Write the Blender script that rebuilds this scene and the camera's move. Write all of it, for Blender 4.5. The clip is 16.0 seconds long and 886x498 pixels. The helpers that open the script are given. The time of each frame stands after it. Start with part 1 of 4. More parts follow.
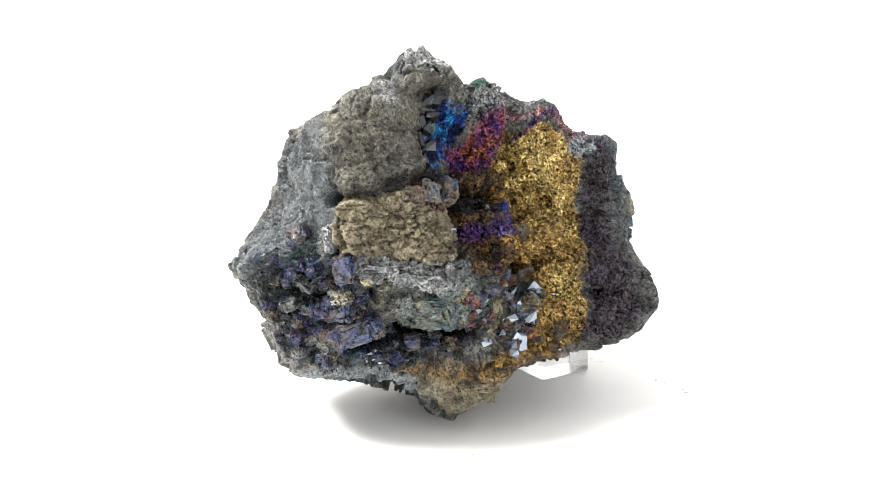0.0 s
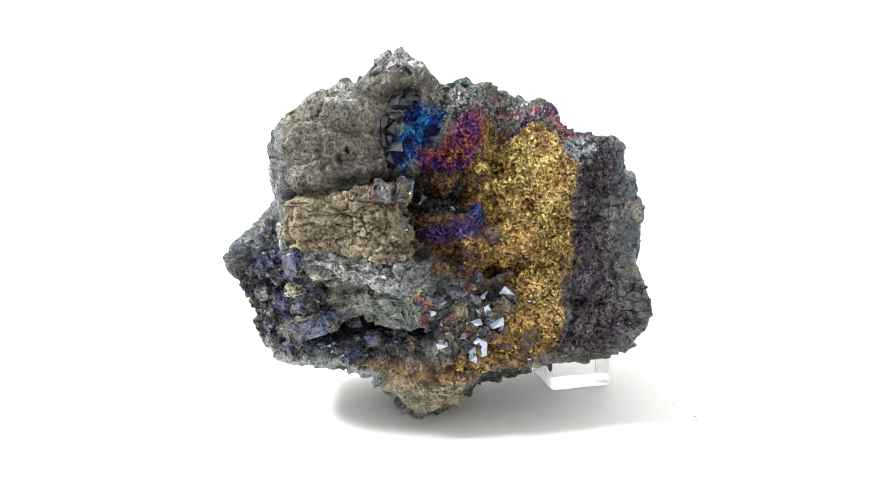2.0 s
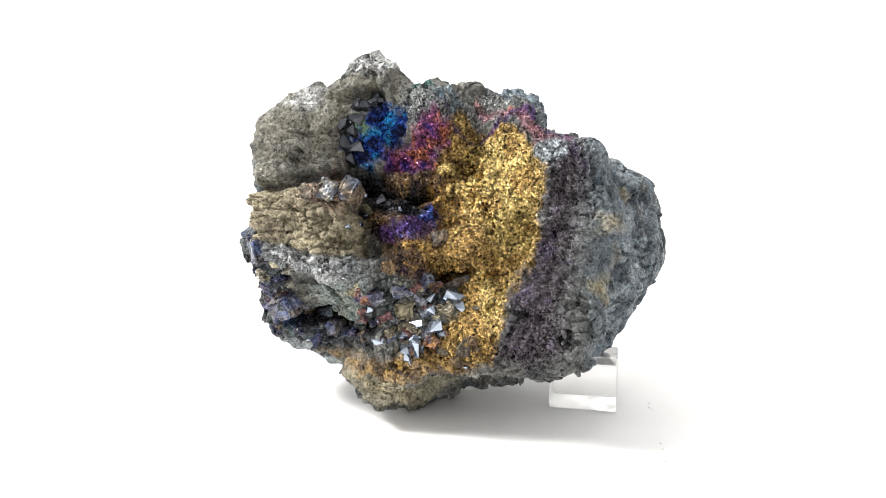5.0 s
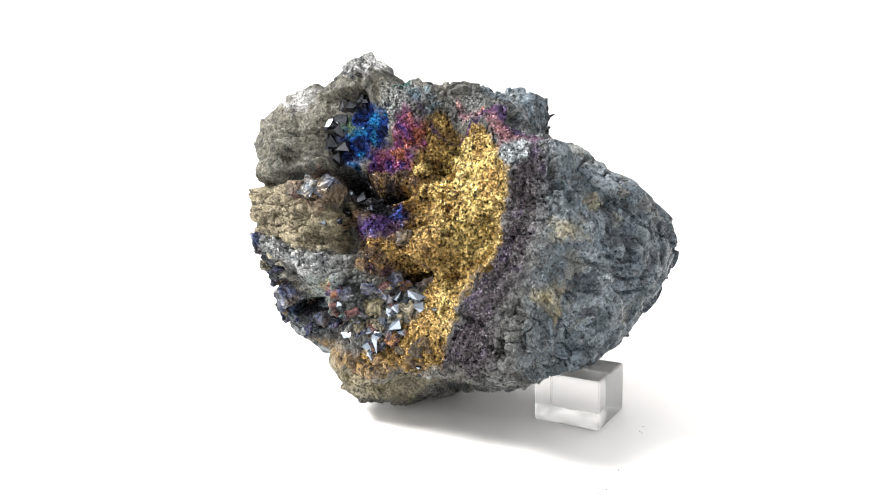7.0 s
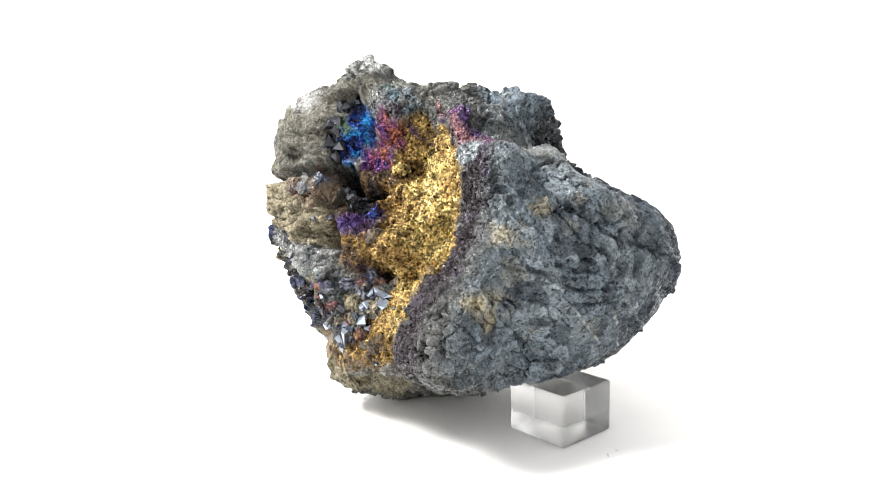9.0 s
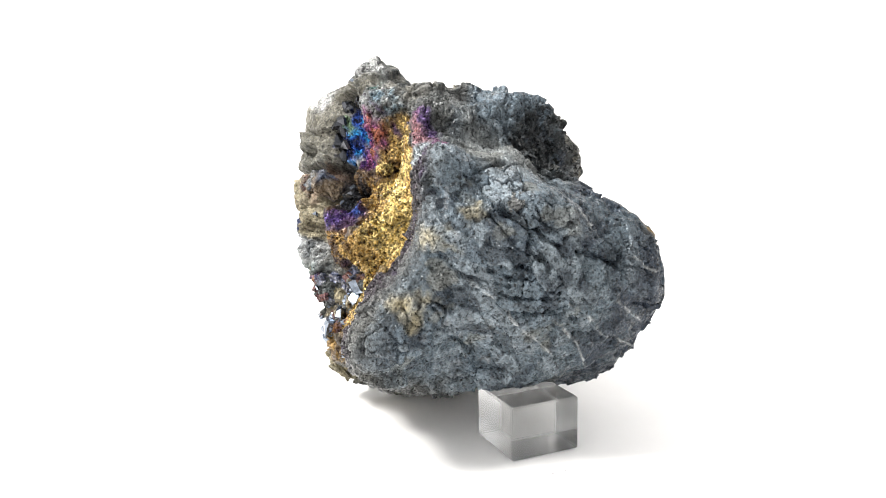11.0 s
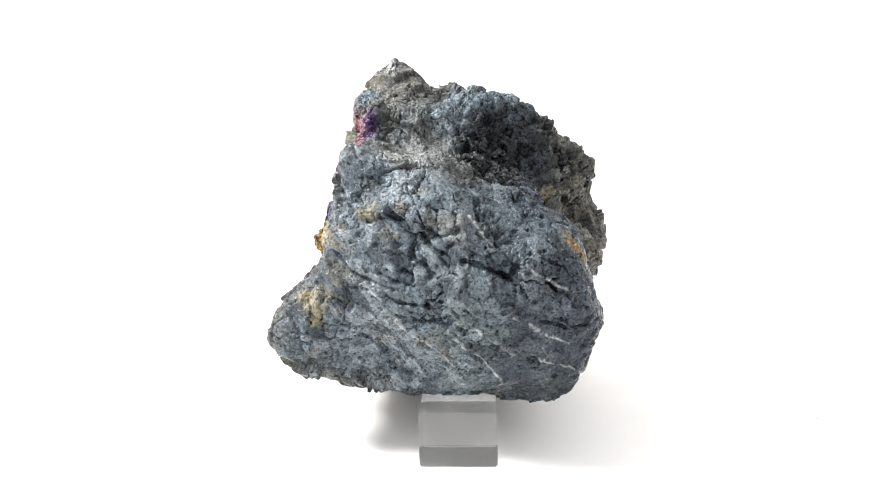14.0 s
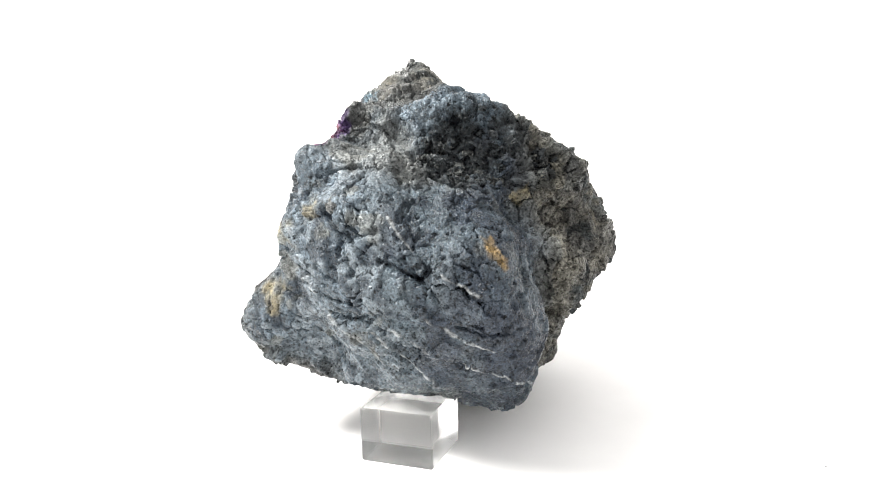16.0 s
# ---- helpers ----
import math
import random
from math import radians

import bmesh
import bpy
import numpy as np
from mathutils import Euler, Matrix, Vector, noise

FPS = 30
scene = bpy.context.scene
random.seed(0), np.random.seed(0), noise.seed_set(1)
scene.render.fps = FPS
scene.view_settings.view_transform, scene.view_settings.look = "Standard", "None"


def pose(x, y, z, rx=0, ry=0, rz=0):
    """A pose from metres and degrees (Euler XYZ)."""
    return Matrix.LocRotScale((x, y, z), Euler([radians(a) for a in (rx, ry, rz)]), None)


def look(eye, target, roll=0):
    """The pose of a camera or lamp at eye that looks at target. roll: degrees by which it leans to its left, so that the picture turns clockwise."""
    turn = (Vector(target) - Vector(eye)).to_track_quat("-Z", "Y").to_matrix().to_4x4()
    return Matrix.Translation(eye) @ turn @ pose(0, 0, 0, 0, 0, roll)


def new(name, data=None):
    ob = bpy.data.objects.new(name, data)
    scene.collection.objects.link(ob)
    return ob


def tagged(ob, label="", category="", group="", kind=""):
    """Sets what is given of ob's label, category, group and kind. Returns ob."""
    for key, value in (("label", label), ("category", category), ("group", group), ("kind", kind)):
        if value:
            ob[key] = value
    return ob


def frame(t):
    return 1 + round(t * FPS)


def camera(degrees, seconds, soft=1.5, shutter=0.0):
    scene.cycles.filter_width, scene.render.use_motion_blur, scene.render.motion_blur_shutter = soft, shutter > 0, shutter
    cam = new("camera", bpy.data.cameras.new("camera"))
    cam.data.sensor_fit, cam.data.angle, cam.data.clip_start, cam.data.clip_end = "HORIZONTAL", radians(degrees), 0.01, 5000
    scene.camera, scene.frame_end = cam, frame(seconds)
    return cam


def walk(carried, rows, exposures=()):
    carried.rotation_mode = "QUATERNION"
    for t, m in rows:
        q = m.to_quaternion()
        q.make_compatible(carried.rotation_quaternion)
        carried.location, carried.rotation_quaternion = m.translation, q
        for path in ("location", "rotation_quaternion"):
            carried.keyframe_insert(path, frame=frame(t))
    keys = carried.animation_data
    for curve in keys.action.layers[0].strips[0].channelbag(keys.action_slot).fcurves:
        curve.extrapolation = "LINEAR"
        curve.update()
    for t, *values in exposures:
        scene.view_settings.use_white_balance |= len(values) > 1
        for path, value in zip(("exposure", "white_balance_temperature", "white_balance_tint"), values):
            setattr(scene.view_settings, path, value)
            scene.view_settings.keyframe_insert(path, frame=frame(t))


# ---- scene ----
# A tarnished sulphide specimen turns with its acrylic block before a still camera.
cam = camera(61.3, 16.0, soft=0.7)
CAM = pose(0.0, -0.2210, 0.0821, -9.35, 1.35, 0) @ pose(0, 0, 0, 90, 0, 0)
walk(cam, [(0.0, CAM), (16.0, CAM)])

# ---- light ----
world = bpy.data.worlds.new("light_tent")
world.use_nodes = True
scene.world = world
world.node_tree.nodes["Background"].inputs["Color"].default_value = (1.0, 0.99, 0.98, 1)
world.node_tree.nodes["Background"].inputs["Strength"].default_value = 1.30


def softbox(name, eye, target, size, watts, colour):
    lamp = bpy.data.lights.new(name, "AREA")
    lamp.shape, lamp.size, lamp.energy, lamp.color = "SQUARE", size, watts, colour
    ob = new(name, lamp)
    ob.matrix_world = look(eye, target)
    return ob


softbox("overhead_softbox", (-0.02, 0.04, 0.80), (0, 0.02, 0), 0.7, 0.6, (1.0, 0.985, 0.97))
softbox("key_softbox", (-0.45, -0.09, 0.62), (0, 0, 0.04), 0.26, 15.5, (1.0, 0.98, 0.95))


# ---- noise on arrays of points ----
def hashed(ix, iy, iz, seed):
    h = (ix * np.uint32(374761393)) ^ (iy * np.uint32(668265263)) ^ (iz * np.uint32(2147483647 - 58)) ^ np.uint32(seed * 974711 + 12345)
    h = (h ^ (h >> np.uint32(13))) * np.uint32(1274126177)
    h = (h ^ (h >> np.uint32(16))) * np.uint32(2246822519)
    h = h ^ (h >> np.uint32(15))
    return (h & np.uint32(0xFFFFFF)).astype(np.float32) / np.float32(0x1000000)


def cells_of(p):
    f = np.floor(p)
    return f, f.astype(np.int64).astype(np.uint32)


def value_noise(p, size, seed):
    """Smooth noise from -1 to 1."""
    q = (p / size).astype(np.float32)
    f, i = cells_of(q)
    w = q - f
    w = w * w * (3 - 2 * w)
    out = np.zeros(len(p), np.float32)
    for a in (0, 1):
        for b in (0, 1):
            for c in (0, 1):
                k = (w[:, 0] if a else 1 - w[:, 0]) * (w[:, 1] if b else 1 - w[:, 1]) * (w[:, 2] if c else 1 - w[:, 2])
                out += k * hashed(i[:, 0] + np.uint32(a), i[:, 1] + np.uint32(b), i[:, 2] + np.uint32(c), seed)
    return out * 2 - 1


def layered(p, size, octaves, seed, gain=0.5):
    out, amp, total = 0, 1.0, 0.0
    for o in range(octaves):
        out = out + amp * value_noise(p, size / 2 ** o, seed + o)
        total += amp
        amp *= gain
    return out / total


def chips(p, size, seed):
    """Broken facets: for each point the tilt height within its cell, the way to the cell's edge, and the cell's own number."""
    q = (p / size).astype(np.float32)
    f, i = cells_of(q - 0.5)
    n = len(p)
    best, second = np.full(n, 9.0, np.float32), np.full(n, 9.0, np.float32)
    tilt, number = np.zeros(n, np.float32), np.zeros(n, np.float32)
    for a in (0, 1):
        for b in (0, 1):
            for c in (0, 1):
                x, y, z = i[:, 0] + np.uint32(a), i[:, 1] + np.uint32(b), i[:, 2] + np.uint32(c)
                h1, h2, h3 = hashed(x, y, z, seed), hashed(x, y, z, seed + 71), hashed(x, y, z, seed + 143)
                d = q - f - np.stack([a + 0.15 + 0.7 * h1, b + 0.15 + 0.7 * h2, c + 0.15 + 0.7 * h3], 1)
                m = (d * d).sum(1)
                near = m < best
                second = np.where(near, best, np.minimum(second, m))
                best = np.where(near, m, best)
                g1, g2, g3 = hashed(x, y, z, seed + 211), hashed(x, y, z, seed + 307), hashed(x, y, z, seed + 401)
                t = d[:, 0] * (2 * g1 - 1) + d[:, 1] * (2 * g2 - 1) + d[:, 2] * (2 * g3 - 1)
                tilt = np.where(near, t, tilt)
                number = np.where(near, g1, number)
    return tilt, np.sqrt(second) - np.sqrt(best), number


def smooth(x, a, b):
    k = np.clip((x - a) / (b - a), 0, 1)
    return k * k * (3 - 2 * k)


# ---- materials ----
def nodes_of(name):
    m = bpy.data.materials.new(name)
    m.use_nodes = True
    return m, m.node_tree.nodes, m.node_tree.links, m.node_tree.nodes["Principled BSDF"]


def mineral(name, grain, glitter, bump, spread, facet, specks=0.0, wearing=0.3, pitting=0.85, sheen=0.2):
    """A broken mineral surface: its own tint, grain at two scales, and small faces that catch the light."""
    m, n, l, bsdf = nodes_of(name)
    tint = n.new("ShaderNodeAttribute")
    tint.attribute_name = "tint"
    gloss = n.new("ShaderNodeAttribute")
    gloss.attribute_name = "gloss"
    split = n.new("ShaderNodeSeparateColor")
    l.new(gloss.outputs["Color"], split.inputs["Color"])
    place = n.new("ShaderNodeTexCoord")
    fine = n.new("ShaderNodeTexVoronoi")
    fine.inputs["Scale"].default_value = 1 / grain
    coarse = n.new("ShaderNodeTexNoise")
    coarse.inputs["Scale"].default_value = 0.12 / grain
    coarse.inputs["Detail"].default_value = 8
    coarse.inputs["Roughness"].default_value = 0.72
    for t in (fine, coarse):
        l.new(place.outputs["Object"], t.inputs["Vector"])
    cell = n.new("ShaderNodeSeparateColor")
    l.new(fine.outputs["Color"], cell.inputs["Color"])
    # dust-fine grains and pits between them
    dust = n.new("ShaderNodeTexVoronoi")
    dust.inputs["Scale"].default_value = 2.3 / grain
    pits = n.new("ShaderNodeTexNoise")
    pits.inputs["Scale"].default_value = 0.55 / grain
    pits.inputs["Detail"].default_value = 3
    pits.inputs["Roughness"].default_value = 0.65
    for t in (dust, pits):
        l.new(place.outputs["Object"], t.inputs["Vector"])
    mote = n.new("ShaderNodeSeparateColor")
    l.new(dust.outputs["Color"], mote.inputs["Color"])
    powder = n.new("ShaderNodeMapRange")
    powder.inputs["To Min"].default_value, powder.inputs["To Max"].default_value = 1 - 0.8 * spread, 1 + 0.8 * spread
    l.new(mote.outputs["Green"], powder.inputs["Value"])
    pitted = n.new("ShaderNodeMapRange")
    pitted.inputs["From Min"].default_value, pitted.inputs["From Max"].default_value = 0.34, 0.44
    pitted.inputs["To Min"].default_value, pitted.inputs["To Max"].default_value = 1 - pitting, 1.06
    l.new(pits.outputs["Fac"], pitted.inputs["Value"])
    small = n.new("ShaderNodeMath")
    small.operation = "MULTIPLY"
    l.new(powder.outputs["Result"], small.inputs[0])
    l.new(pitted.outputs["Result"], small.inputs[1])
    vary = n.new("ShaderNodeMapRange")
    vary.inputs["To Min"].default_value, vary.inputs["To Max"].default_value = 1 - spread, 1 + spread
    l.new(cell.outputs["Red"], vary.inputs["Value"])
    wear = n.new("ShaderNodeMapRange")
    wear.inputs["From Min"].default_value, wear.inputs["From Max"].default_value = 0.36, 0.64
    wear.inputs["To Min"].default_value, wear.inputs["To Max"].default_value = 1 - wearing, 1 + wearing
    l.new(coarse.outputs["Fac"], wear.inputs["Value"])
    both = n.new("ShaderNodeMath")
    both.operation = "MULTIPLY"
    l.new(vary.outputs["Result"], both.inputs[0])
    l.new(wear.outputs["Result"], both.inputs[1])
    colour = n.new("ShaderNodeVectorMath")
    colour.operation = "SCALE"
    l.new(tint.outputs["Color"], colour.inputs[0])
    dots = n.new("ShaderNodeMapRange")
    dots.inputs["From Min"].default_value, dots.inputs["From Max"].default_value = 0.80, 0.84
    dots.inputs["To Min"].default_value, dots.inputs["To Max"].default_value = 1.0, 1.0 - specks
    l.new(cell.outputs["Blue"], dots.inputs["Value"])
    sown = n.new("ShaderNodeMath")
    sown.operation = "MULTIPLY"
    l.new(both.outputs["Value"], sown.inputs[0])
    l.new(dots.outputs["Result"], sown.inputs[1])
    ground_in = n.new("ShaderNodeMath")
    ground_in.operation = "MULTIPLY"
    l.new(sown.outputs["Value"], ground_in.inputs[0])
    l.new(small.outputs["Value"], ground_in.inputs[1])
    l.new(ground_in.outputs["Value"], colour.inputs["Scale"])
    l.new(colour.outputs["Vector"], bsdf.inputs["Base Color"])
    l.new(split.outputs["Red"], bsdf.inputs["Metallic"])
    bsdf.inputs["Specular IOR Level"].default_value = sheen
    rough = n.new("ShaderNodeMath")
    rough.operation = "MULTIPLY_ADD"
    l.new(cell.outputs["Green"], rough.inputs[0])
    rough.inputs[1].default_value = -glitter
    l.new(split.outputs["Green"], rough.inputs[2])
    rough.use_clamp = True
    l.new(rough.outputs["Value"], bsdf.inputs["Roughness"])
    high = n.new("ShaderNodeMath")
    high.operation = "MULTIPLY_ADD"
    l.new(fine.outputs["Distance"], high.inputs[0])
    high.inputs[1].default_value = -1.0
    deepened = n.new("ShaderNodeMath")
    deepened.operation = "MULTIPLY_ADD"
    l.new(pitted.outputs["Result"], deepened.inputs[0])
    deepened.inputs[1].default_value = 0.9
    l.new(coarse.outputs["Fac"], deepened.inputs[2])
    l.new(deepened.outputs["Value"], high.inputs[2])
    b = n.new("ShaderNodeBump")
    b.inputs["Strength"].default_value = bump
    b.inputs["Distance"].default_value = grain * 0.5
    l.new(high.outputs["Value"], b.inputs["Height"])
    tip = n.new("ShaderNodeVectorMath")
    tip.operation = "MULTIPLY_ADD"
    l.new(fine.outputs["Color"], tip.inputs[0])
    tip.inputs[1].default_value = (facet, facet, facet)
    tip.inputs[2].default_value = (-facet / 2, -facet / 2, -facet / 2)
    lean = n.new("ShaderNodeVectorMath")
    lean.operation = "ADD"
    skin = n.new("ShaderNodeNewGeometry")
    l.new(skin.outputs["Normal"], lean.inputs[0])
    l.new(tip.outputs["Vector"], lean.inputs[1])
    unit = n.new("ShaderNodeVectorMath")
    unit.operation = "NORMALIZE"
    l.new(lean.outputs["Vector"], unit.inputs[0])
    l.new(unit.outputs["Vector"], b.inputs["Normal"])
    l.new(b.outputs["Normal"], bsdf.inputs["Normal"])
    return m


ROCK = mineral("broken_host_rock", 0.0005, 0.3, 0.75, 0.4, 0.7, 0.5, 0.55)
SLATE = mineral("blue_grey_slate", 0.0005, 0.28, 0.8, 0.24, 0.45, 0.4, 0.36, 0.85, 0.25)
FILM = mineral("tarnished_film", 0.0008, 0.2, 0.5, 0.35, 0.35, 0.3, 0.5)
DRUSE = mineral("glittering_druse", 0.0006, 0.38, 0.9, 0.6, 1.5, 0.7, 0.4)
TAN = mineral("cracked_tan_mineral", 0.0005, 0.05, 0.9, 0.25, 0.4, 0.5, 0.45, 0.6, 0.2)


def metal_crystal(name, low, high, rough):
    m, n, l, bsdf = nodes_of(name)
    info = n.new("ShaderNodeObjectInfo")
    place = n.new("ShaderNodeTexCoord")
    film = n.new("ShaderNodeTexNoise")
    film.inputs["Scale"].default_value = 350
    l.new(place.outputs["Object"], film.inputs["Vector"])
    ramp = n.new("ShaderNodeValToRGB")
    e = ramp.color_ramp.elements
    e[0].position, e[0].color = 0.3, (*low, 1)
    e[1].position, e[1].color = 0.7, (*high, 1)
    add = n.new("ShaderNodeMath")
    add.operation = "MULTIPLY_ADD"
    l.new(info.outputs["Random"], add.inputs[0])
    add.inputs[1].default_value = 0.3
    l.new(film.outputs["Fac"], add.inputs[2])
    l.new(add.outputs["Value"], ramp.inputs["Fac"])
    l.new(ramp.outputs["Color"], bsdf.inputs["Base Color"])
    bsdf.inputs["Metallic"].default_value = 0.85
    bsdf.inputs["Roughness"].default_value = rough
    return m


STEEL = metal_crystal("steel_grey_crystal", (0.035, 0.045, 0.065), (0.25, 0.285, 0.335), 0.1)
DARK = metal_crystal("dark_grey_crystal", (0.012, 0.014, 0.018), (0.055, 0.058, 0.066), 0.2)


def acrylic(name="clear_acrylic", smoothest=0.01, roughest=0.12):
    m, n, l, bsdf = nodes_of(name)
    bsdf.inputs["Base Color"].default_value = (0.985, 0.985, 0.98, 1)
    bsdf.inputs["Transmission Weight"].default_value = 1.0
    bsdf.inputs["IOR"].default_value = 1.49
    place = n.new("ShaderNodeTexCoord")
    smear = n.new("ShaderNodeTexNoise")
    smear.inputs["Scale"].default_value = 220
    smear.inputs["Detail"].default_value = 5
    l.new(place.outputs["Object"], smear.inputs["Vector"])
    r = n.new("ShaderNodeMapRange")
    r.inputs["From Min"].default_value, r.inputs["From Max"].default_value = 0.45, 0.8
    r.inputs["To Min"].default_value, r.inputs["To Max"].default_value = smoothest, roughest
    l.new(smear.outputs["Fac"], r.inputs["Value"])
    l.new(r.outputs["Result"], bsdf.inputs["Roughness"])
    return m


ACRYLIC = acrylic()


def white_board():
    m, n, l, bsdf = nodes_of("white_board")
    place = n.new("ShaderNodeTexCoord")
    tex = n.new("ShaderNodeTexNoise")
    tex.inputs["Scale"].default_value = 60
    tex.inputs["Detail"].default_value = 6
    l.new(place.outputs["Object"], tex.inputs["Vector"])
    ramp = n.new("ShaderNodeValToRGB")
    e = ramp.color_ramp.elements
    e[0].position, e[0].color = 0.3, (0.885, 0.878, 0.87, 1)
    e[1].position, e[1].color = 0.7, (0.91, 0.902, 0.895, 1)
    l.new(tex.outputs["Fac"], ramp.inputs["Fac"])
    l.new(ramp.outputs["Color"], bsdf.inputs["Base Color"])
    bsdf.inputs["Roughness"].default_value = 0.55
    bsdf.inputs["Specular IOR Level"].default_value = 0.3
    return m


# ---- the white board below ----
def sweep():
    """A wide white sheet that lies flat and curves up behind into a wall."""
    line = [(-2.0, 0.0), (-1.0, 0.0), (0.0, 0.0), (0.35, 0.0)]
    line += [(0.35 + 0.25 * math.sin(radians(a)), 0.25 - 0.25 * math.cos(radians(a))) for a in range(6, 91, 6)]
    line += [(0.60, 0.8), (0.60, 1.2)]
    bm = bmesh.new()
    rows = [[bm.verts.new((x, y, z)) for x in (-2, -1, 0, 1, 2)] for y, z in line]
    for p, q in zip(rows[:-1], rows[1:]):
        for k in range(4):
            bm.faces.new((p[k], p[k + 1], q[k + 1], q[k])).smooth = True
    me = bpy.data.meshes.new("ground")
    bm.to_mesh(me)
    bm.free()
    me.materials.append(white_board())
    return tagged(new("ground", me), "seamless matt white board under the turning specimen", "backdrop", kind="structure")


sweep()

# ---- the specimen's form ----
HEART = np.array([0.001, 0.010, 0.048])
# swellings over even directions round the heart, in millimetres: top, girth and base
UPPER = [
    5.58, -11.13, -3.45, -12.16, -16.1, -1.99, -3.9, -1.87, -19.26, -1.76, -8.56, -18.79, 0.63, 6.9, -7.84, 0.67,
    19.59, -11.57, 1.17, 0.08, -3.17, -0.67, -6.8, -0.79, -8.66, -1.65, -16.12, -4.87, -5.91, 3.03, -6.95, 0.4,
    0.66, -6.61, 10.37, -3.48, -7.23, 0.32, -2.83, 6.85, -2.3, -10.99, -6.98, -8.56, -13.78, -1.17, -6.31, -13.67,
    -3.94, -5, 12.17, -4.32, -4.52, -1.07, -4.94, -10.64, -5.81, 4.63, 5.93, -7.77, -6.93, -0.82, -2.17, -10.67,
    -4.06, 9.36, 6.36, -9.77, -3.26, -2.68, -8.15, 9.13, -0.95, -6.18, -2.06, -6.58, 2.16, -5.97, -4.18, 4.49,
    -5.19, -5.83, -2.04, -7.46, 1.02, -4.29, 1.82, 2.24, -13.74, -8.49, -3.64, 4.98, 8.97, -20.42, -0.8, 2.22]
GIRTH = [
    -0.86, -7.58, -4.99, -0.26, 3.33, -10.48, -9.7, -2.42, 2.48, 3.33, -13.95, -10.83, 1.82, -4.83, 4.68, -3.75,
    2.94, -2.31, -5.28, -4.02, 0.35, 0.81, 6.55, -5.51, 7.64, -9.93, -2.14, -6.32, -2.44, 0.01, 9.53, -8.55,
    -6.71, -0.08, 5.85, -17.48, -4.39, -1.6, 14.06, -6.5, 7.13, -1.35, 1.9, -4.17, -11.18, -0.84, 10.99, -9.83,
    2.32, -2.48, 1.24, 0.2, -2.43, -11.79, 2.83, 2.06, 12.01, -2.07, -1.13, 11.23, -14.15, -15.89, -1.94, 3.22,
    8.88, -5.26, 6.02, 4.66, 4.58, -7.08, -3.54, 3.68, 0.36, -6.98, -3.93, 0.62, 1.89, -13.9, -7.12, 5.54,
    -5.15, 1.18, -5.87, -2.37, 0.35, 3.37, -10.76, 4.91, -0.65, 1.63, 5.77, -5.59, -3.33, 8.11, -8.95, -1.5]
LOWER = [
    -2.58, -0.51, 0.89, -3.21, 7.98, 8.66, 0.06, -2.15, -5.22, -1.92, 8.05, 0.75, -1.58, 1.61, -0.13, -3.6,
    -6.93, -6.85, 4.44, -4.53, -1.73, -4.39, 1.52, 4.21, -10.07, 3.22, 4.06, 0.35, -1.78, -5.79, 5.97, 3.31,
    -18.63, 7.35, -2.79, 0.32, 4.08, -6.28, 4.65, 0.66, 3.67, 7.41, -7.33, -1.85, -7.09, -3.46, -6.3, 0.48,
    -4.04, 6.97, -6.73, -5.54, 1.85, -4.96, -17.71, -1.85, -3.16, -5.77, -6.96, -0.81, 2.43, -0.28, -4.31, -2.91,
    -3.99, -6.93, -5.46, -0.54, -0.15, 0.79, 7.43, -6.05, -3.62, -0.32, -2.03, -4.41, -2.23, -7.29, -2.11, -3.8,
    -2.02, -1.44, -6.94, -0.14, -5.69, -3.83, -1.31, -2.71, -1.87, -2.61, -3.12, 1.25, -3.3, -7.85, -3.95, -2.6]


def even_ways(n):
    i = np.arange(n) + 0.5
    z = 1 - 2 * i / n
    a = math.pi * (1 + 5 ** 0.5) * i
    s = np.sqrt(1 - z * z)
    return np.stack([s * np.cos(a), s * np.sin(a), z], 1)


def swollen(d):
    out = np.zeros(len(d))
    for way, much in zip(even_ways(288), UPPER + GIRTH + LOWER):
        near = d @ way
        k = near > 0.8
        out[k] += np.exp(55 * (near[k] - 1)) * much * 1e-3
    return out


def radius(d):
    return 0.052 + swollen(d)


def ball(n):
    """A closed ball of six square grids: directions and quads."""
    g = np.tan(np.linspace(-math.pi / 4, math.pi / 4, n + 1))
    u, v = np.meshgrid(g, g, indexing="ij")
    one = np.ones_like(u)
    sides = [(one, u, v), (-one, v, u), (v, one, u), (u, -one, v), (u, v, one), (v, u, -one)]
    pts = np.concatenate([np.stack(s, -1).reshape(-1, 3) for s in sides])
    k = np.arange((n + 1) ** 2).reshape(n + 1, n + 1)
    q = np.stack([k[:-1, :-1], k[1:, :-1], k[1:, 1:], k[:-1, 1:]], -1).reshape(-1, 4)
    quads = np.concatenate([q + s * (n + 1) ** 2 for s in range(6)])
    key = np.round(pts * 1e6).astype(np.int64)
    _, first, back = np.unique(key[:, 0] * 4000003 ** 2 + key[:, 1] * 4000003 + key[:, 2], return_index=True, return_inverse=True)
    pts = pts[first]
    return pts / np.linalg.norm(pts, axis=1)[:, None], back.reshape(-1)[quads]


WAY, QUADS = ball(360)
AZ = np.degrees(np.arctan2(WAY[:, 0], -WAY[:, 1])).astype(np.float32)
EL = np.degrees(np.arcsin(WAY[:, 2])).astype(np.float32)
R0 = radius(WAY)
P0 = (WAY * R0[:, None]).astype(np.float32)


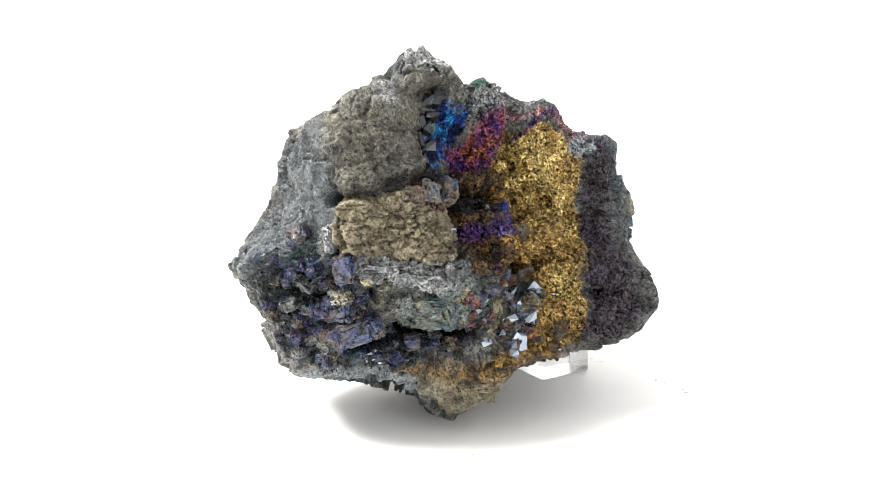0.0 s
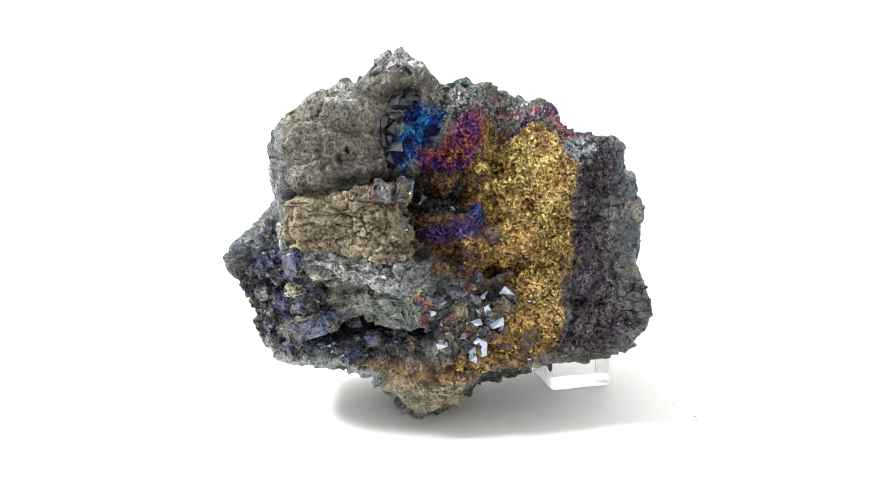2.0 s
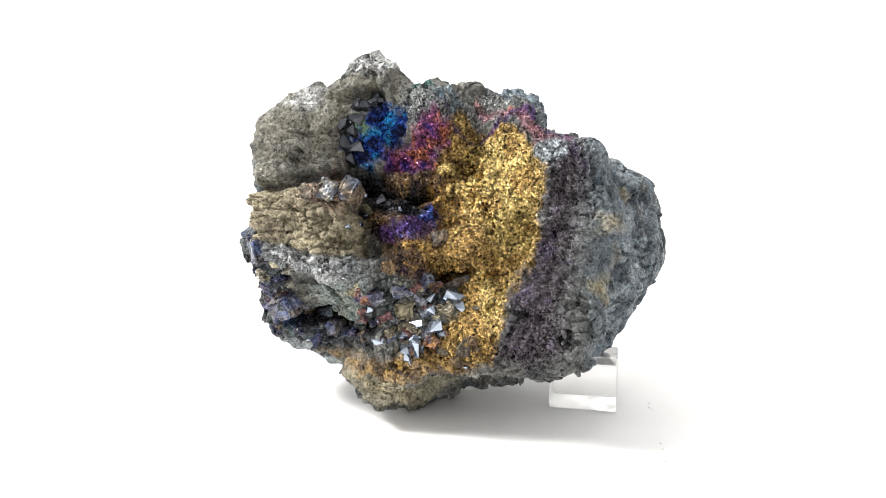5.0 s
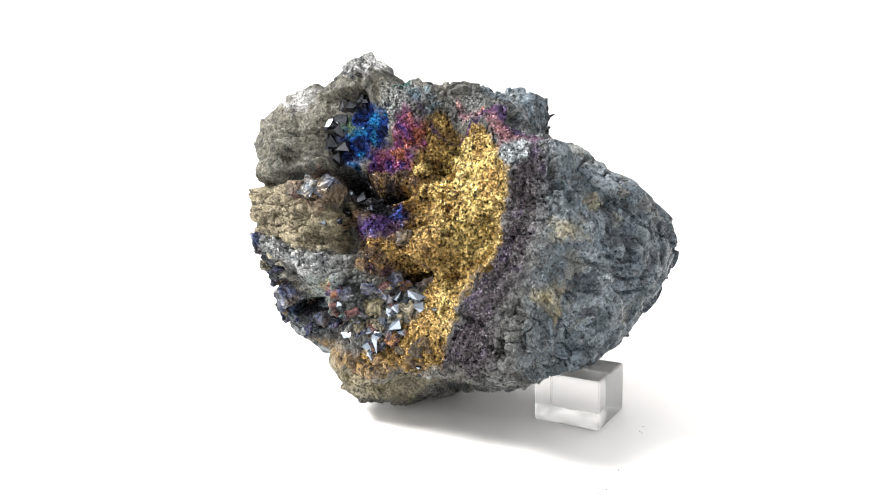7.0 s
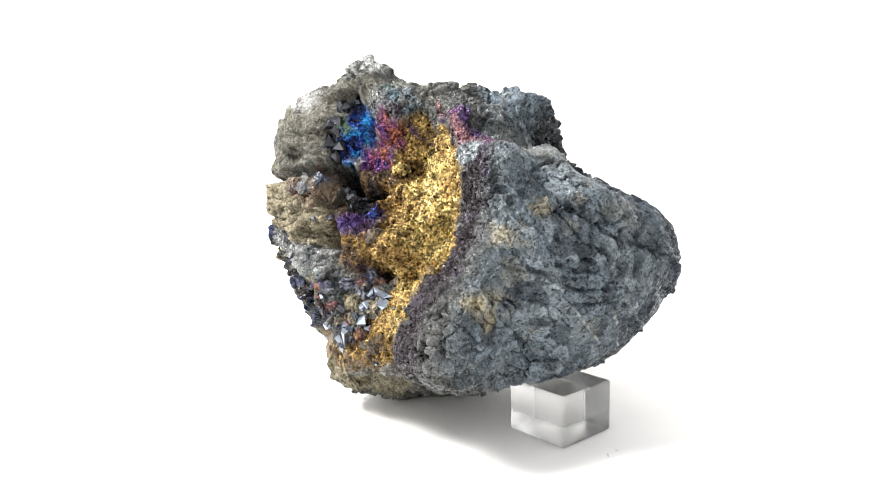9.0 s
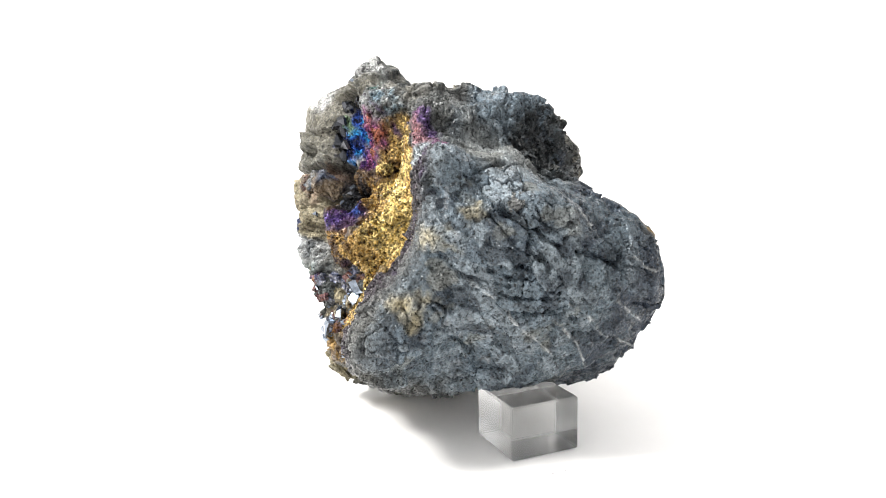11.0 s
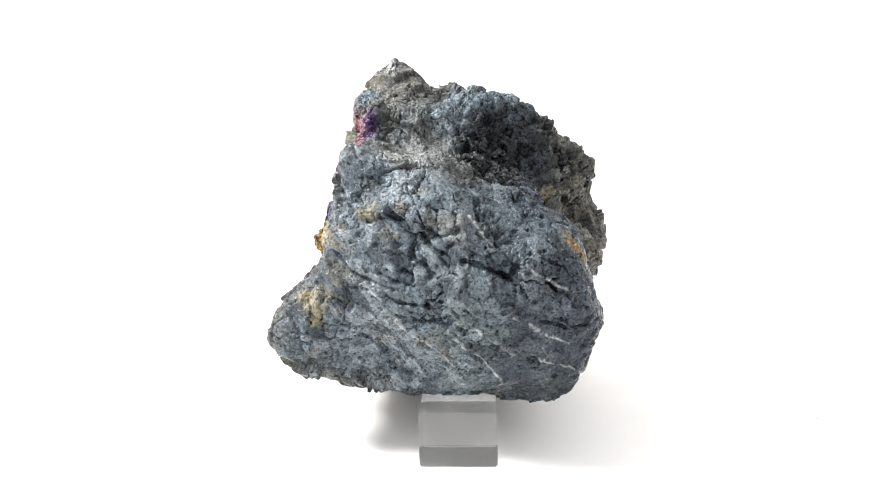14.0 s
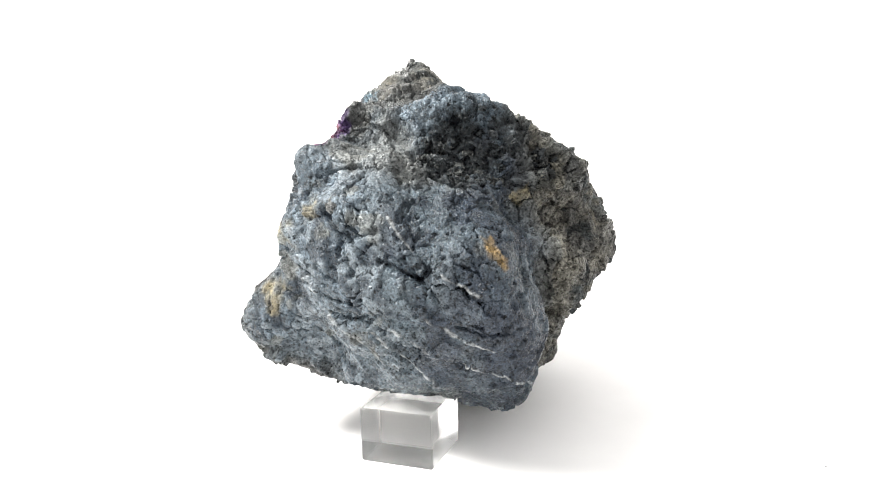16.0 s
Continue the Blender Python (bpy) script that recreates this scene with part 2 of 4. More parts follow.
def outward(points):
    a = points[QUADS[:, 2]] - points[QUADS[:, 0]]
    b = points[QUADS[:, 3]] - points[QUADS[:, 1]]
    c = np.cross(a, b)
    n = np.zeros_like(points)
    for k in range(4):
        for axis in range(3):
            n[:, axis] += np.bincount(QUADS[:, k], c[:, axis], len(points))
    n /= np.linalg.norm(n, axis=1)[:, None] + 1e-12
    return n * np.sign((n * WAY).sum(1))[:, None]


NORMAL = outward(WAY * R0[:, None])


def inside(outline):
    """Degrees by which each point lies inside an outline of (azimuth, elevation) on the specimen; negative outside."""
    o = np.array(outline, np.float32)
    mid = (o[:, 0].max() + o[:, 0].min()) / 2
    x = (AZ - mid + 180) % 360 - 180
    o[:, 0] -= mid
    out = np.full(len(x), -99.0, np.float32)
    m = (x > o[:, 0].min() - 14) & (x < o[:, 0].max() + 14) & (EL > o[:, 1].min() - 12) & (EL < o[:, 1].max() + 12)
    px, py = x[m], EL[m]
    dist, odd = np.full(len(px), 1e9, np.float32), np.zeros(len(px), bool)
    for (ax, ay), (bx, by) in zip(o, np.roll(o, -1, 0)):
        ex, ey = bx - ax, by - ay
        t = np.clip(((px - ax) * ex + (py - ay) * ey) / max(ex * ex + ey * ey, 1e-6), 0, 1)
        dist = np.minimum(dist, (px - ax - t * ex) ** 2 + (py - ay - t * ey) ** 2)
        odd ^= ((ay > py) != (by > py)) & (px < ax + ex * (py - ay) / (ey if abs(ey) > 1e-6 else 1e-6))
    out[m] = np.sqrt(dist) * np.where(odd, 1, -1)
    return out


def along(line):
    """Degrees from a broken line of (azimuth, elevation)."""
    o = np.array(line, np.float32)
    out = np.full(len(AZ), 99.0, np.float32)
    for (ax, ay), (bx, by) in zip(o[:-1], o[1:]):
        px = (AZ - ax + 180) % 360 - 180
        ex, ey = bx - ax, by - ay
        t = np.clip((px * ex + (EL - ay) * ey) / max(ex * ex + ey * ey, 1e-6), 0, 1)
        out = np.minimum(out, np.sqrt((px - t * ex) ** 2 + (EL - ay - t * ey) ** 2))
    return out


WARP = 2.2 * layered(P0, 0.006, 3, 5) + 1.2 * value_noise(P0, 0.0013, 9)

# ---- zones of the surface: outline, softness ----
def zone(outline, soft=1.2, warp=1.0):
    return smooth(inside(outline) + warp * WARP, -soft, soft)


GOLD_EDGE = [(35.2, 56.7), (40.9, 57.7), (58.8, 47.1), (66.0, 38.8), (69.7, 34.9), (69.1, 23.2), (68.5, 12.3), (62.8, 1.8), (52.2, -10.1), (49.5, -19.7), (46.5, -28.2), (34.7, -30.8), (25.5, -29.4), (24.4, -23.8), (37.4, -18.2), (35.8, -10.9), (26.6, -7.0), (24.1, 0.4), (23.6, 6.7), (25.5, 15.7), (29.0, 21.1), (26.6, 29.1), (29.9, 38.4), (26.0, 40.5), (33.2, 47.9)]
Z = {
    "side": zone([(81.3, 28.7), (87.7, 31.5), (112.4, 20.6), (136.4, 6.1), (137.7, -3.7), (133.9, -17.1), (104.6, -32.4), (78.9, -32.5), (69.4, -17.1), (72.2, -8.4), (75.0, 0.2), (78.8, 10.9)], 5),
    "gold": zone(GOLD_EDGE, 1.2, 0.55),
    "bright": zone([(38.4, 55.3), (63.8, 39.9), (67.4, 32.8), (68.7, 23.3), (68.1, 12.4), (62.0, 1.5), (51.4, -10.4), (48.2, -18.9), (44.7, -16.4), (43.7, -4.8), (53.7, 2.6), (46.7, 9.2), (41.2, 20.4), (35.9, 35.4), (40.7, 43.9), (36.4, 49.9)], 3.0, 0.8),
    "umber": zone([(0.5, 34.0), (12.0, 35.5), (22.6, 40.0), (33.0, 48.5), (36.0, 55.0), (30.0, 53.0), (24.0, 46.5), (33.0, 40.0), (40.0, 34.0), (40.0, 20.0), (46.0, 9.0), (40.0, -6.0), (35.8, -10.9), (26.3, -10.7), (13.7, -4.8), (7.6, 2.0), (3.5, 10.0), (1.0, 18.0), (-1.0, 24.0)], 1.6, 0.8),
    "ochre": zone([(-16.6, -28.9), (8.5, -32.2), (28.5, -25.3), (45.3, -19.3), (46.5, -27.1), (24.6, -36.3), (3.5, -36.2)], 2.5),
    "blue": zone([(-1.0, 49.8), (10.7, 50.7), (8.8, 46.6), (-0.0, 41.0), (-3.0, 33.7), (-5.8, 29.8), (-6.5, 34.7), (-4.7, 42.0), (-3.3, 47.2)], 1.2),
    "cyan": zone([(15.4, 53.5), (36.8, 61.2), (35.2, 55.9), (31.8, 49.7), (21.4, 45.9), (12.1, 49.4), (9.9, 52.5)], 2.0),
    "magenta": zone([(-0.8, 39.7), (12.7, 47.0), (32.8, 50.6), (31.6, 45.5), (22.6, 39.0), (12.1, 34.7), (1.1, 34.0)], 2.0),
    "violet": zone([(14.2, 13.8), (22.0, 15.4), (24.5, 21.1), (28.8, 17.4), (27.2, 8.7), (18.4, 8.3), (5.9, 9.2)], 2.5),
    "silver": zone([(5.2, 55.9), (23.4, 58.6), (115.8, 72.2), (69.3, 51.7), (59.7, 57.1), (32.9, 56.5), (23.9, 49.7), (8.3, 50.5)], 2.5),
    "pink": zone([(47.6, 61.0), (65.9, 51.2), (76.1, 38.5), (73.4, 35.3), (69.2, 38.4), (64.3, 45.2), (57.3, 53.5)], 2.0),
    "stripe": zone([(21.8, 56.6), (32.8, 59.9), (34.3, 55.3), (30.2, 45.7), (25.5, 46.4), (9.3, 47.5), (9.1, 51.4)], 1.5),
    "edge": zone([(65.6, 47.5), (21.3, 53.1), (71.2, 49.4), (75.7, 41.7), (83.2, 34.2), (80.0, 35.2)], 1.2),
    "pale": zone([(69.1, 36.8), (75.8, 36.4), (73.3, 31.8), (69.0, 31.8)], 1.2),
    "band": zone([(73.6, 34.0), (78.0, 33.0), (76.5, 18.2), (73.2, 6.3), (69.5, 0.0), (63.0, -7.7), (61.0, -15.7), (59.0, -25.0), (46.5, -28.2), (49.5, -19.7), (52.2, -10.1), (62.8, 1.8), (68.5, 12.3), (69.1, 23.2)], 3.2, 1.1),
    "tan": zone([(-22.9, 14.5), (-15.6, 17.4), (-9.2, 20.9), (-3.4, 24.2), (3.4, 20.0), (1.4, 11.5), (4.2, 2.6), (-3.2, 2.3), (-13.8, 3.1), (-21.3, 4.7), (-25.2, 8.4)], 1.2),
    "brown": zone([(-10.2, 24.7), (-5.4, 28.5), (-2.3, 24.5), (-2.8, 13.7), (-7.2, 14.9), (-10.1, 19.6)], 1.5),
    "block": zone([(-26.3, 31.5), (-19.5, 38.4), (-13.0, 51.3), (-0.8, 59.4), (5.2, 55.9), (-3.3, 48.4), (-7.4, 40.6), (-7.3, 27.9), (-12.5, 20.8), (-22.5, 17.2), (-27.1, 25.3)], 3),
    "foot": zone([(-14.8, -33.2), (-5.4, -31.7), (15.4, -36.1), (30.0, -60.2), (8.3, -58.7), (-1.7, -46.6), (-6.6, -41.6)], 1.6),
    "quartz": zone([(-21.5, 3.9), (-14.0, 2.5), (-0.8, 2.4), (5.3, 1.6), (7.5, -4.7), (-10.9, -8.8), (-15.7, -2.4), (-20.3, 0.7)], 1.6),
    "teal": zone([(-13.9, -4.8), (5.2, -3.9), (7.0, -15.5), (-9.6, -22.7), (-17.5, -17.7)], 2),
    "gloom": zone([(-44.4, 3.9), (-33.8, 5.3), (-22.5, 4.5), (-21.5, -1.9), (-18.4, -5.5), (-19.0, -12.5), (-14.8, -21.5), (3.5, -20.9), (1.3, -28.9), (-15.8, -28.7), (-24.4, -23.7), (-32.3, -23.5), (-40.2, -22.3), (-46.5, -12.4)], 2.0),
    "tip": zone([(-14.8, 50.5), (-17.5, 56.0), (-9.8, 61.1), (-2.5, 62.2), (-0.3, 57.2), (-6.5, 54.8)], 1.5),
    "fleck": zone([(-17.6, 36.4), (-18.2, 42.7), (-16.4, 47.9), (-13.6, 42.2), (-15.4, 36.3)], 1.5),
    "green": zone([(9.6, 56.8), (19.8, 60.8), (23.7, 55.6), (15.7, 53.4)], 1.0),
    "greens": zone([(-7.0, 41.2), (-7.0, 46.6), (-0.2, 51.4), (-2.5, 47.5), (-4.9, 40.5)], 1.0),
    "flank": zone([(-66.9, -0.3), (-69.8, 12.3), (-58.8, 23.9), (-31.9, 33.9), (-24.8, 26.3), (-24.0, 8.1), (-38.6, -0.5), (-47.9, -3.1)], 3),
    "under": zone([(-47.8, -24.7), (-29.4, -23.9), (-17.2, -28.8), (-11.5, -36.5), (-59.3, -61.9), (-54.3, -43.7)], 2),
    "buff": zone([(72.5, -5.2), (78.4, -2.4), (80.3, -5.2), (77.9, -10.9), (75.9, -9.2)], 1.5),
    "buff2": zone([(88.2, 16.6), (92.6, 18.3), (95.1, 14.9), (90.5, 13.3)], 1.5),
    "buff3": zone([(161.4, 33.5), (174.5, 35.5), (176.9, 30.3), (170.5, 28.0), (165.4, 30.1)], 1.0),
    "buff4": zone([(78.7, 12.2), (85.6, 12.9), (87.0, 6.9), (77.6, 7.4)], 2.0),
    "rust": zone([(140.4, 10.6), (142.7, 10.9), (147.1, 3.3), (145.5, 3.0), (142.8, 6.0)], 0.6, 0.4),
    "dark": zone([(133.6, 66.6), (151.6, 63.8), (175.4, 57.3), (190.4, 47.3), (199.6, 34.4), (186.0, 33.9), (173.2, 32.2), (150.8, 33.5), (131.1, 30.7), (118.3, 37.7), (108.4, 46.5), (113.6, 53.6), (127.4, 61.1)], 4, 1.8),
    "navy": zone([(136.1, 3.4), (145.2, 2.3), (154.6, -10.4), (160.5, -22.0), (155.4, -27.8), (150.8, -36.1), (139.8, -24.7), (137.2, -9.4), (133.6, -2.8)], 5, 2.5),
    "crest": zone([(82.8, 37.3), (83.7, 58.3), (103.0, 51.7), (130.1, 35.5), (116.9, 27.7), (95.6, 30.7)], 5),
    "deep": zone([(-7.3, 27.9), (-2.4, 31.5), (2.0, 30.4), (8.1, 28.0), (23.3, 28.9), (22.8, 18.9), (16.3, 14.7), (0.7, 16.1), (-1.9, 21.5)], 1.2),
    "gap_shade": zone([(-27.6, -18.3), (-19.2, -18.1), (-16.0, -18.7), (-4.5, -23.1), (8.7, -19.1), (9.0, -23.5), (-6.3, -26.0), (-16.0, -22.5), (-21.6, -21.1)], 1.0, 0.6),
    "mix": zone([(5.3, -5.6), (14.6, -6.0), (34.7, -10.8), (33.4, -24.6), (15.7, -31.6), (3.7, -26.0)], 1.5),
}
VEINS = [
    [(88.5, 0.6), (95.7, -4.5), (100.8, -10.9), (106.2, -16.5), (113.2, -22.9)],
    [(114.0, -6.8), (118.8, -9.8), (126.9, -17.5), (142.1, -24.0), (152.7, -28.8)],
    [(117.8, 15.3), (120.5, 11.9), (124.6, 7.7)],
    [(114.0, -14.1), (120.3, -20.2), (127.0, -29.4)],
    [(129.5, -17.6), (138.2, -22.5), (148.1, -26.6), (157.2, -32.0)],
    [(131.6, 2.7), (136.5, -0.3), (142.6, -3.3)],
    [(127.8, -7.5), (132.7, -11.1), (143.3, -17.1)],
]
CRACKS = [
    ([(98.1, 16.2), (102.0, 13.6), (105.3, 10.6), (104.2, 6.4), (107.3, 4.1)], 0.9, 2.2),
    ([(89.8, 25.3), (93.7, 27.8), (101.2, 31.0)], 0.7, 1.4),
    ([(120.2, 11.5), (122.9, 6.0), (126.2, 1.6)], 0.6, 1.0),
    ([(79.9, -8.2), (85.1, -17.3), (89.2, -24.3)], 0.6, 1.0),
    ([(94.6, 2.0), (99.2, 0.2), (103.7, -0.6)], 0.6, 1.0),
    ([(99.5, -8.9), (105.9, -9.8), (112.8, -9.8), (115.5, -7.7)], 0.7, 1.3),
    ([(102.0, 15.0), (106.8, 6.4), (109.4, 1.8)], 0.8, 1.8),
    ([(120.1, 20.9), (120.2, 17.5), (120.5, 14.7)], 0.6, 1.4),
    ([(116.9, 5.4), (122.2, 3.5), (127.4, 0.8)], 0.7, 1.6),
    ([(101.3, -10.3), (108.2, -9.8), (113.4, -7.7)], 0.6, 1.2),
    ([(108.4, 46.5), (118.3, 37.7), (131.0, 30.8), (146.5, 28.1)], 1.0, 1.6),
    ([(101.5, 17.9), (103.3, 14.1), (106.6, 11.3), (109.2, 8.6)], 0.5, 1.6),
    ([(105.3, 13.9), (107.9, 8.8), (111.9, 6.8)], 0.5, 1.5),
    ([(95.3, -3.1), (101.0, -4.9), (108.9, -5.4), (111.4, -4.0)], 0.5, 1.3),
    ([(121.0, 22.0), (121.5, 17.0), (123.5, 15.4)], 0.5, 1.4),
    ([(123.5, 2.9), (126.9, 1.4), (128.5, 3.9)], 0.6, 1.6),
    ([(83.8, 6.0), (88.1, 0.7), (99.7, -2.1)], 0.5, 1.0),
    ([(105.2, 14.2), (111.4, 10.6), (115.6, 12.0)], 0.5, 1.2),
    ([(111.0, 31.8), (117.2, 26.6), (122.9, 20.4)], 0.6, 1.2),
    ([(134.8, -9.5), (141.0, -11.4), (148.7, -10.3)], 0.6, 1.6),
    ([(-26.1, 15.5), (-17.8, 17.3), (-12.5, 20.6), (-6.9, 25.9), (-2.4, 28.7)], 1.6, 4.0),
    ([(-25.6, -18.3), (-19.2, -18.4), (-16.0, -18.9), (-4.5, -23.3), (8.8, -19.6)], 2.0, 6.5),
    ([(-2.4, 27.4), (6.7, 26.5), (23.4, 26.1)], 2.8, 7.0),
    ([(-7.7, 41.4), (-7.9, 36.4), (-6.6, 30.1), (-2.4, 28.3)], 1.5, 2.5),
    ([(-0.6, 20.0), (2.9, 12.2), (4.4, 2.6)], 2.0, 5.0),
    ([(22.8, -11.6), (38.1, -7.9), (41.4, -3.3)], 1.6, 3.0),
    ([(46.3, -14.2), (52.9, -13.9), (58.4, -12.5)], 0.9, 1.6),
    ([(31.3, 26.9), (45.7, 40.1), (32.0, 39.7)], 1.0, 1.8),
    ([(-21.7, 13.6), (-23.2, 8.6), (-21.8, 3.6)], 1.2, 2.0),
    ([(-25.1, 4.3), (-25.4, -2.0), (-37.7, -7.2), (-40.1, -3.9)], 1.6, 3.5),
    ([(-18.4, -5.5), (-22.1, -5.9), (-31.6, -13.2), (-36.5, -17.2)], 1.4, 3.0),
]
REST = 1 - np.clip(Z["gold"] + Z["blue"] + Z["magenta"] + Z["tan"], 0, 1)

# ---- relief, in metres outward ----
coarse_tilt, coarse_edge, coarse_no = chips(P0 + 0.0006 * np.stack([WARP, -WARP, WARP], 1), 0.0085, 11)
mid_tilt, mid_edge, mid_no = chips(P0 + 0.0002 * np.stack([WARP, -WARP, WARP], 1), 0.0036, 23)
small_tilt, small_edge, small_no = chips(P0, 0.0015, 37)
grain_tilt, grain_edge, grain_no = chips(P0, 0.0008, 53)
# the slaty back splits along sloping sheets
SHEET = np.array([0.42, 0.60, -0.68])
slaty = P0 - 0.62 * (P0 @ SHEET)[:, None] * SHEET
slate_tilt, slate_edge, slate_no = chips(slaty + 0.0004 * np.stack([WARP, -WARP, WARP], 1), 0.0042, 67)
sliver_tilt, sliver_edge, sliver_no = chips(slaty, 0.0019, 71)
back = smooth(AZ + 2 * WARP, 72, 92) * (1 - smooth(AZ, 170, 185))
calm = np.clip(np.maximum(Z["side"], back), 0, 1) * (1 - 0.8 * smooth(EL, 48, 62))
bedded = P0 * np.array([0.5, 0.5, 1.25], np.float32)
bed_tilt, bed_edge, bed_no = chips(bedded + 0.0003 * np.stack([WARP, -WARP, WARP], 1), 0.0034, 29)
gritty = np.clip(Z["umber"] + Z["gold"] + Z["blue"] + Z["magenta"] + Z["silver"] + Z["stripe"] + Z["pink"] + 0.5 * Z["band"], 0, 1)
gappy = smooth(layered(P0, 0.009, 3, 77), -0.15, 0.35)
rise = 0.0026 * coarse_tilt * (1 + 0.5 * Z["block"]) * (1 - 0.5 * gritty) * (1 - 0.5 * calm)
rise += 0.0010 * mid_tilt * (1 - 0.8 * calm) * (1 - 0.5 * Z["block"]) * (1 - 0.5 * Z["flank"]) * (1 - 0.3 * gritty)
rise += calm * (0.0004 * slate_tilt + 0.0009 * (slate_no - 0.5) + 0.0003 * (sliver_no - 0.5))
rise -= calm * 0.0014 * (1 - smooth(slate_edge, 0.0, 0.045)) * gappy
rise -= calm * 0.0003 * (1 - smooth(sliver_edge, 0.0, 0.12)) * gappy
rise += 0.0002 * small_tilt * (1 - 0.5 * calm)
rise += 0.0010 * layered(P0, 0.011, 3, 61)
rise += (Z["block"] + Z["flank"]) * 0.0006 * layered(P0 * np.array([0.45, 0.45, 1.4], np.float32), 0.0022, 3, 65)
rise += Z["dark"] * (0.0020 * mid_tilt + 0.0009 * small_tilt - 0.0012)
rise += Z["gloom"] * 0.0012 * (mid_tilt + 0.6 * small_tilt)
rise -= calm * 0.0016 * (1 - smooth(slate_edge, 0.0, 0.05)) * smooth(layered(P0, 0.014, 2, 69), 0.0, 0.25)
rise -= calm * 0.0008 * smooth(layered(P0, 0.0022, 2, 73), 0.45, 0.55)
rise -= Z["tan"] * (0.0015 * (1 - smooth(bed_edge, 0.0, 0.07)) + 0.0006 * (1 - smooth(small_edge, 0.0, 0.10)) * gappy)
rise += Z["tan"] * (0.0012 * (bed_no - 0.5) + 0.0005 * bed_tilt)
rise -= 0.0003 * (1 - gritty) * (1 - calm) * (1 - smooth(small_edge, 0.0, 0.14)) * gappy
rise -= 0.0014 * (1 - gritty) * (1 - calm) * (1 - 0.7 * Z["block"]) * (1 - 0.7 * Z["flank"]) * (1 - smooth(mid_edge, 0.0, 0.10)) * smooth(-layered(P0, 0.013, 2, 79), -0.2, 0.3)
rise += gritty * (0.0005 * small_tilt + 0.0010 * layered(P0, 0.004, 3, 63))
fine = 0.00009 * grain_tilt * (1 + 1.2 * gritty) + 0.0003 * gritty * np.where(grain_no > 0.7, grain_edge, 0)
for line, wide, deep in CRACKS:
    rise -= 1.25 * deep * 1e-3 * (1 - smooth(along(line) + 0.4 * WARP, 0, wide * 1.4))
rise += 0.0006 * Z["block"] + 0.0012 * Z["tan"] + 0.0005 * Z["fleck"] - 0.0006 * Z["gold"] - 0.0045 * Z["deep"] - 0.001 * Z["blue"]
for line in VEINS:
    rise += 0.0002 * (1 - smooth(along(line) + 0.22 * WARP, 0, 0.6))
terrace = inside(GOLD_EDGE)
rise += Z["band"] * 0.00045 * np.sin(terrace * 3.2 + 0.6 * WARP)


def settle(h, times):
    """Rounds off the sharpest single steps of a height."""
    for _ in range(times):
        mean = h[QUADS].mean(1)
        total = sum(np.bincount(QUADS[:, k], mean, len(h)) for k in range(4))
        count = sum(np.bincount(QUADS[:, k], minlength=len(h)) for k in range(4))
        h = total / count
    return h


rise = 0.7 * rise + 0.3 * settle(rise, 1)
POINTS = WAY * R0[:, None] + (0.75 * NORMAL + 0.25 * WAY) * rise[:, None]
POINTS = HEART + POINTS + outward(POINTS) * fine[:, None]
# it stands on its lowest corner and leans on the acrylic block
BLOCK_AT, BLOCK_YAW, BLOCK_WIDE, BLOCK_HIGH = (0.0339, 0.0233), 28.3, 0.019, 0.0138
over = (abs((POINTS[:, 0] - BLOCK_AT[0]) * math.cos(radians(BLOCK_YAW)) + (POINTS[:, 1] - BLOCK_AT[1]) * math.sin(radians(BLOCK_YAW))) < 0.0105) & (
    abs((POINTS[:, 1] - BLOCK_AT[1]) * math.cos(radians(BLOCK_YAW)) - (POINTS[:, 0] - BLOCK_AT[0]) * math.sin(radians(BLOCK_YAW))) < 0.0105)
POINTS[:, 2] = np.maximum(POINTS[:, 2], np.where(over, BLOCK_HIGH + 0.0001, 0.0002))

# ---- tints ----
TINT = np.zeros((len(WAY), 3)) + (0.105, 0.103, 0.092)
METAL, ROUGH = np.full(len(WAY), 0.05), np.full(len(WAY), 0.55)
BLOTCH = layered(P0, 0.012, 4, 83)
GRIT = layered(P0, 0.003, 3, 91)


def lay(weight, colour, metal=None, rough=None):
    w = np.clip(weight, 0, 1)
    TINT[:] = TINT * (1 - w[:, None]) + np.array(colour) * w[:, None]
    if metal is not None:
        METAL[:] = METAL * (1 - w) + metal * w
    if rough is not None:
        ROUGH[:] = ROUGH * (1 - w) + rough * w


lay(smooth(BLOTCH, -0.1, 0.5) * 0.6, (0.150, 0.143, 0.120))
lay(smooth(-BLOTCH, 0.0, 0.4) * 0.8, (0.034, 0.046, 0.050))
lay(smooth(coarse_no, 0.7, 0.9) * 0.5, (0.15, 0.15, 0.14))
lay(smooth(mid_no, 0.75, 0.9) * 0.45, (0.045, 0.048, 0.05))
lay(smooth(layered(P0, 0.0018, 2, 93), 0.35, 0.55) * 0.7, (0.02, 0.021, 0.022))
lay(smooth(layered(P0, 0.005, 4, 99), 0.14, 0.28) * 0.75, (0.018, 0.025, 0.028))
lay(smooth(layered(P0, 0.006, 4, 101), 0.25, 0.45) * 0.6, (0.19, 0.175, 0.135))
lay(Z["flank"] * 0.8, (0.080, 0.092, 0.100), 0.1, 0.45)
lay(smooth(AZ, 48, 60) * (1 - smooth(AZ, 80, 95)) * 0.8, (0.062, 0.066, 0.066), 0.1, 0.45)
lay(np.maximum(Z["side"], back) * 0.9, (0.100, 0.130, 0.156), 0.12, 0.42)
lay(np.maximum(Z["side"], back) * smooth(BLOTCH + 0.5 * GRIT, 0.0, 0.6) * 0.6, (0.160, 0.196, 0.225))
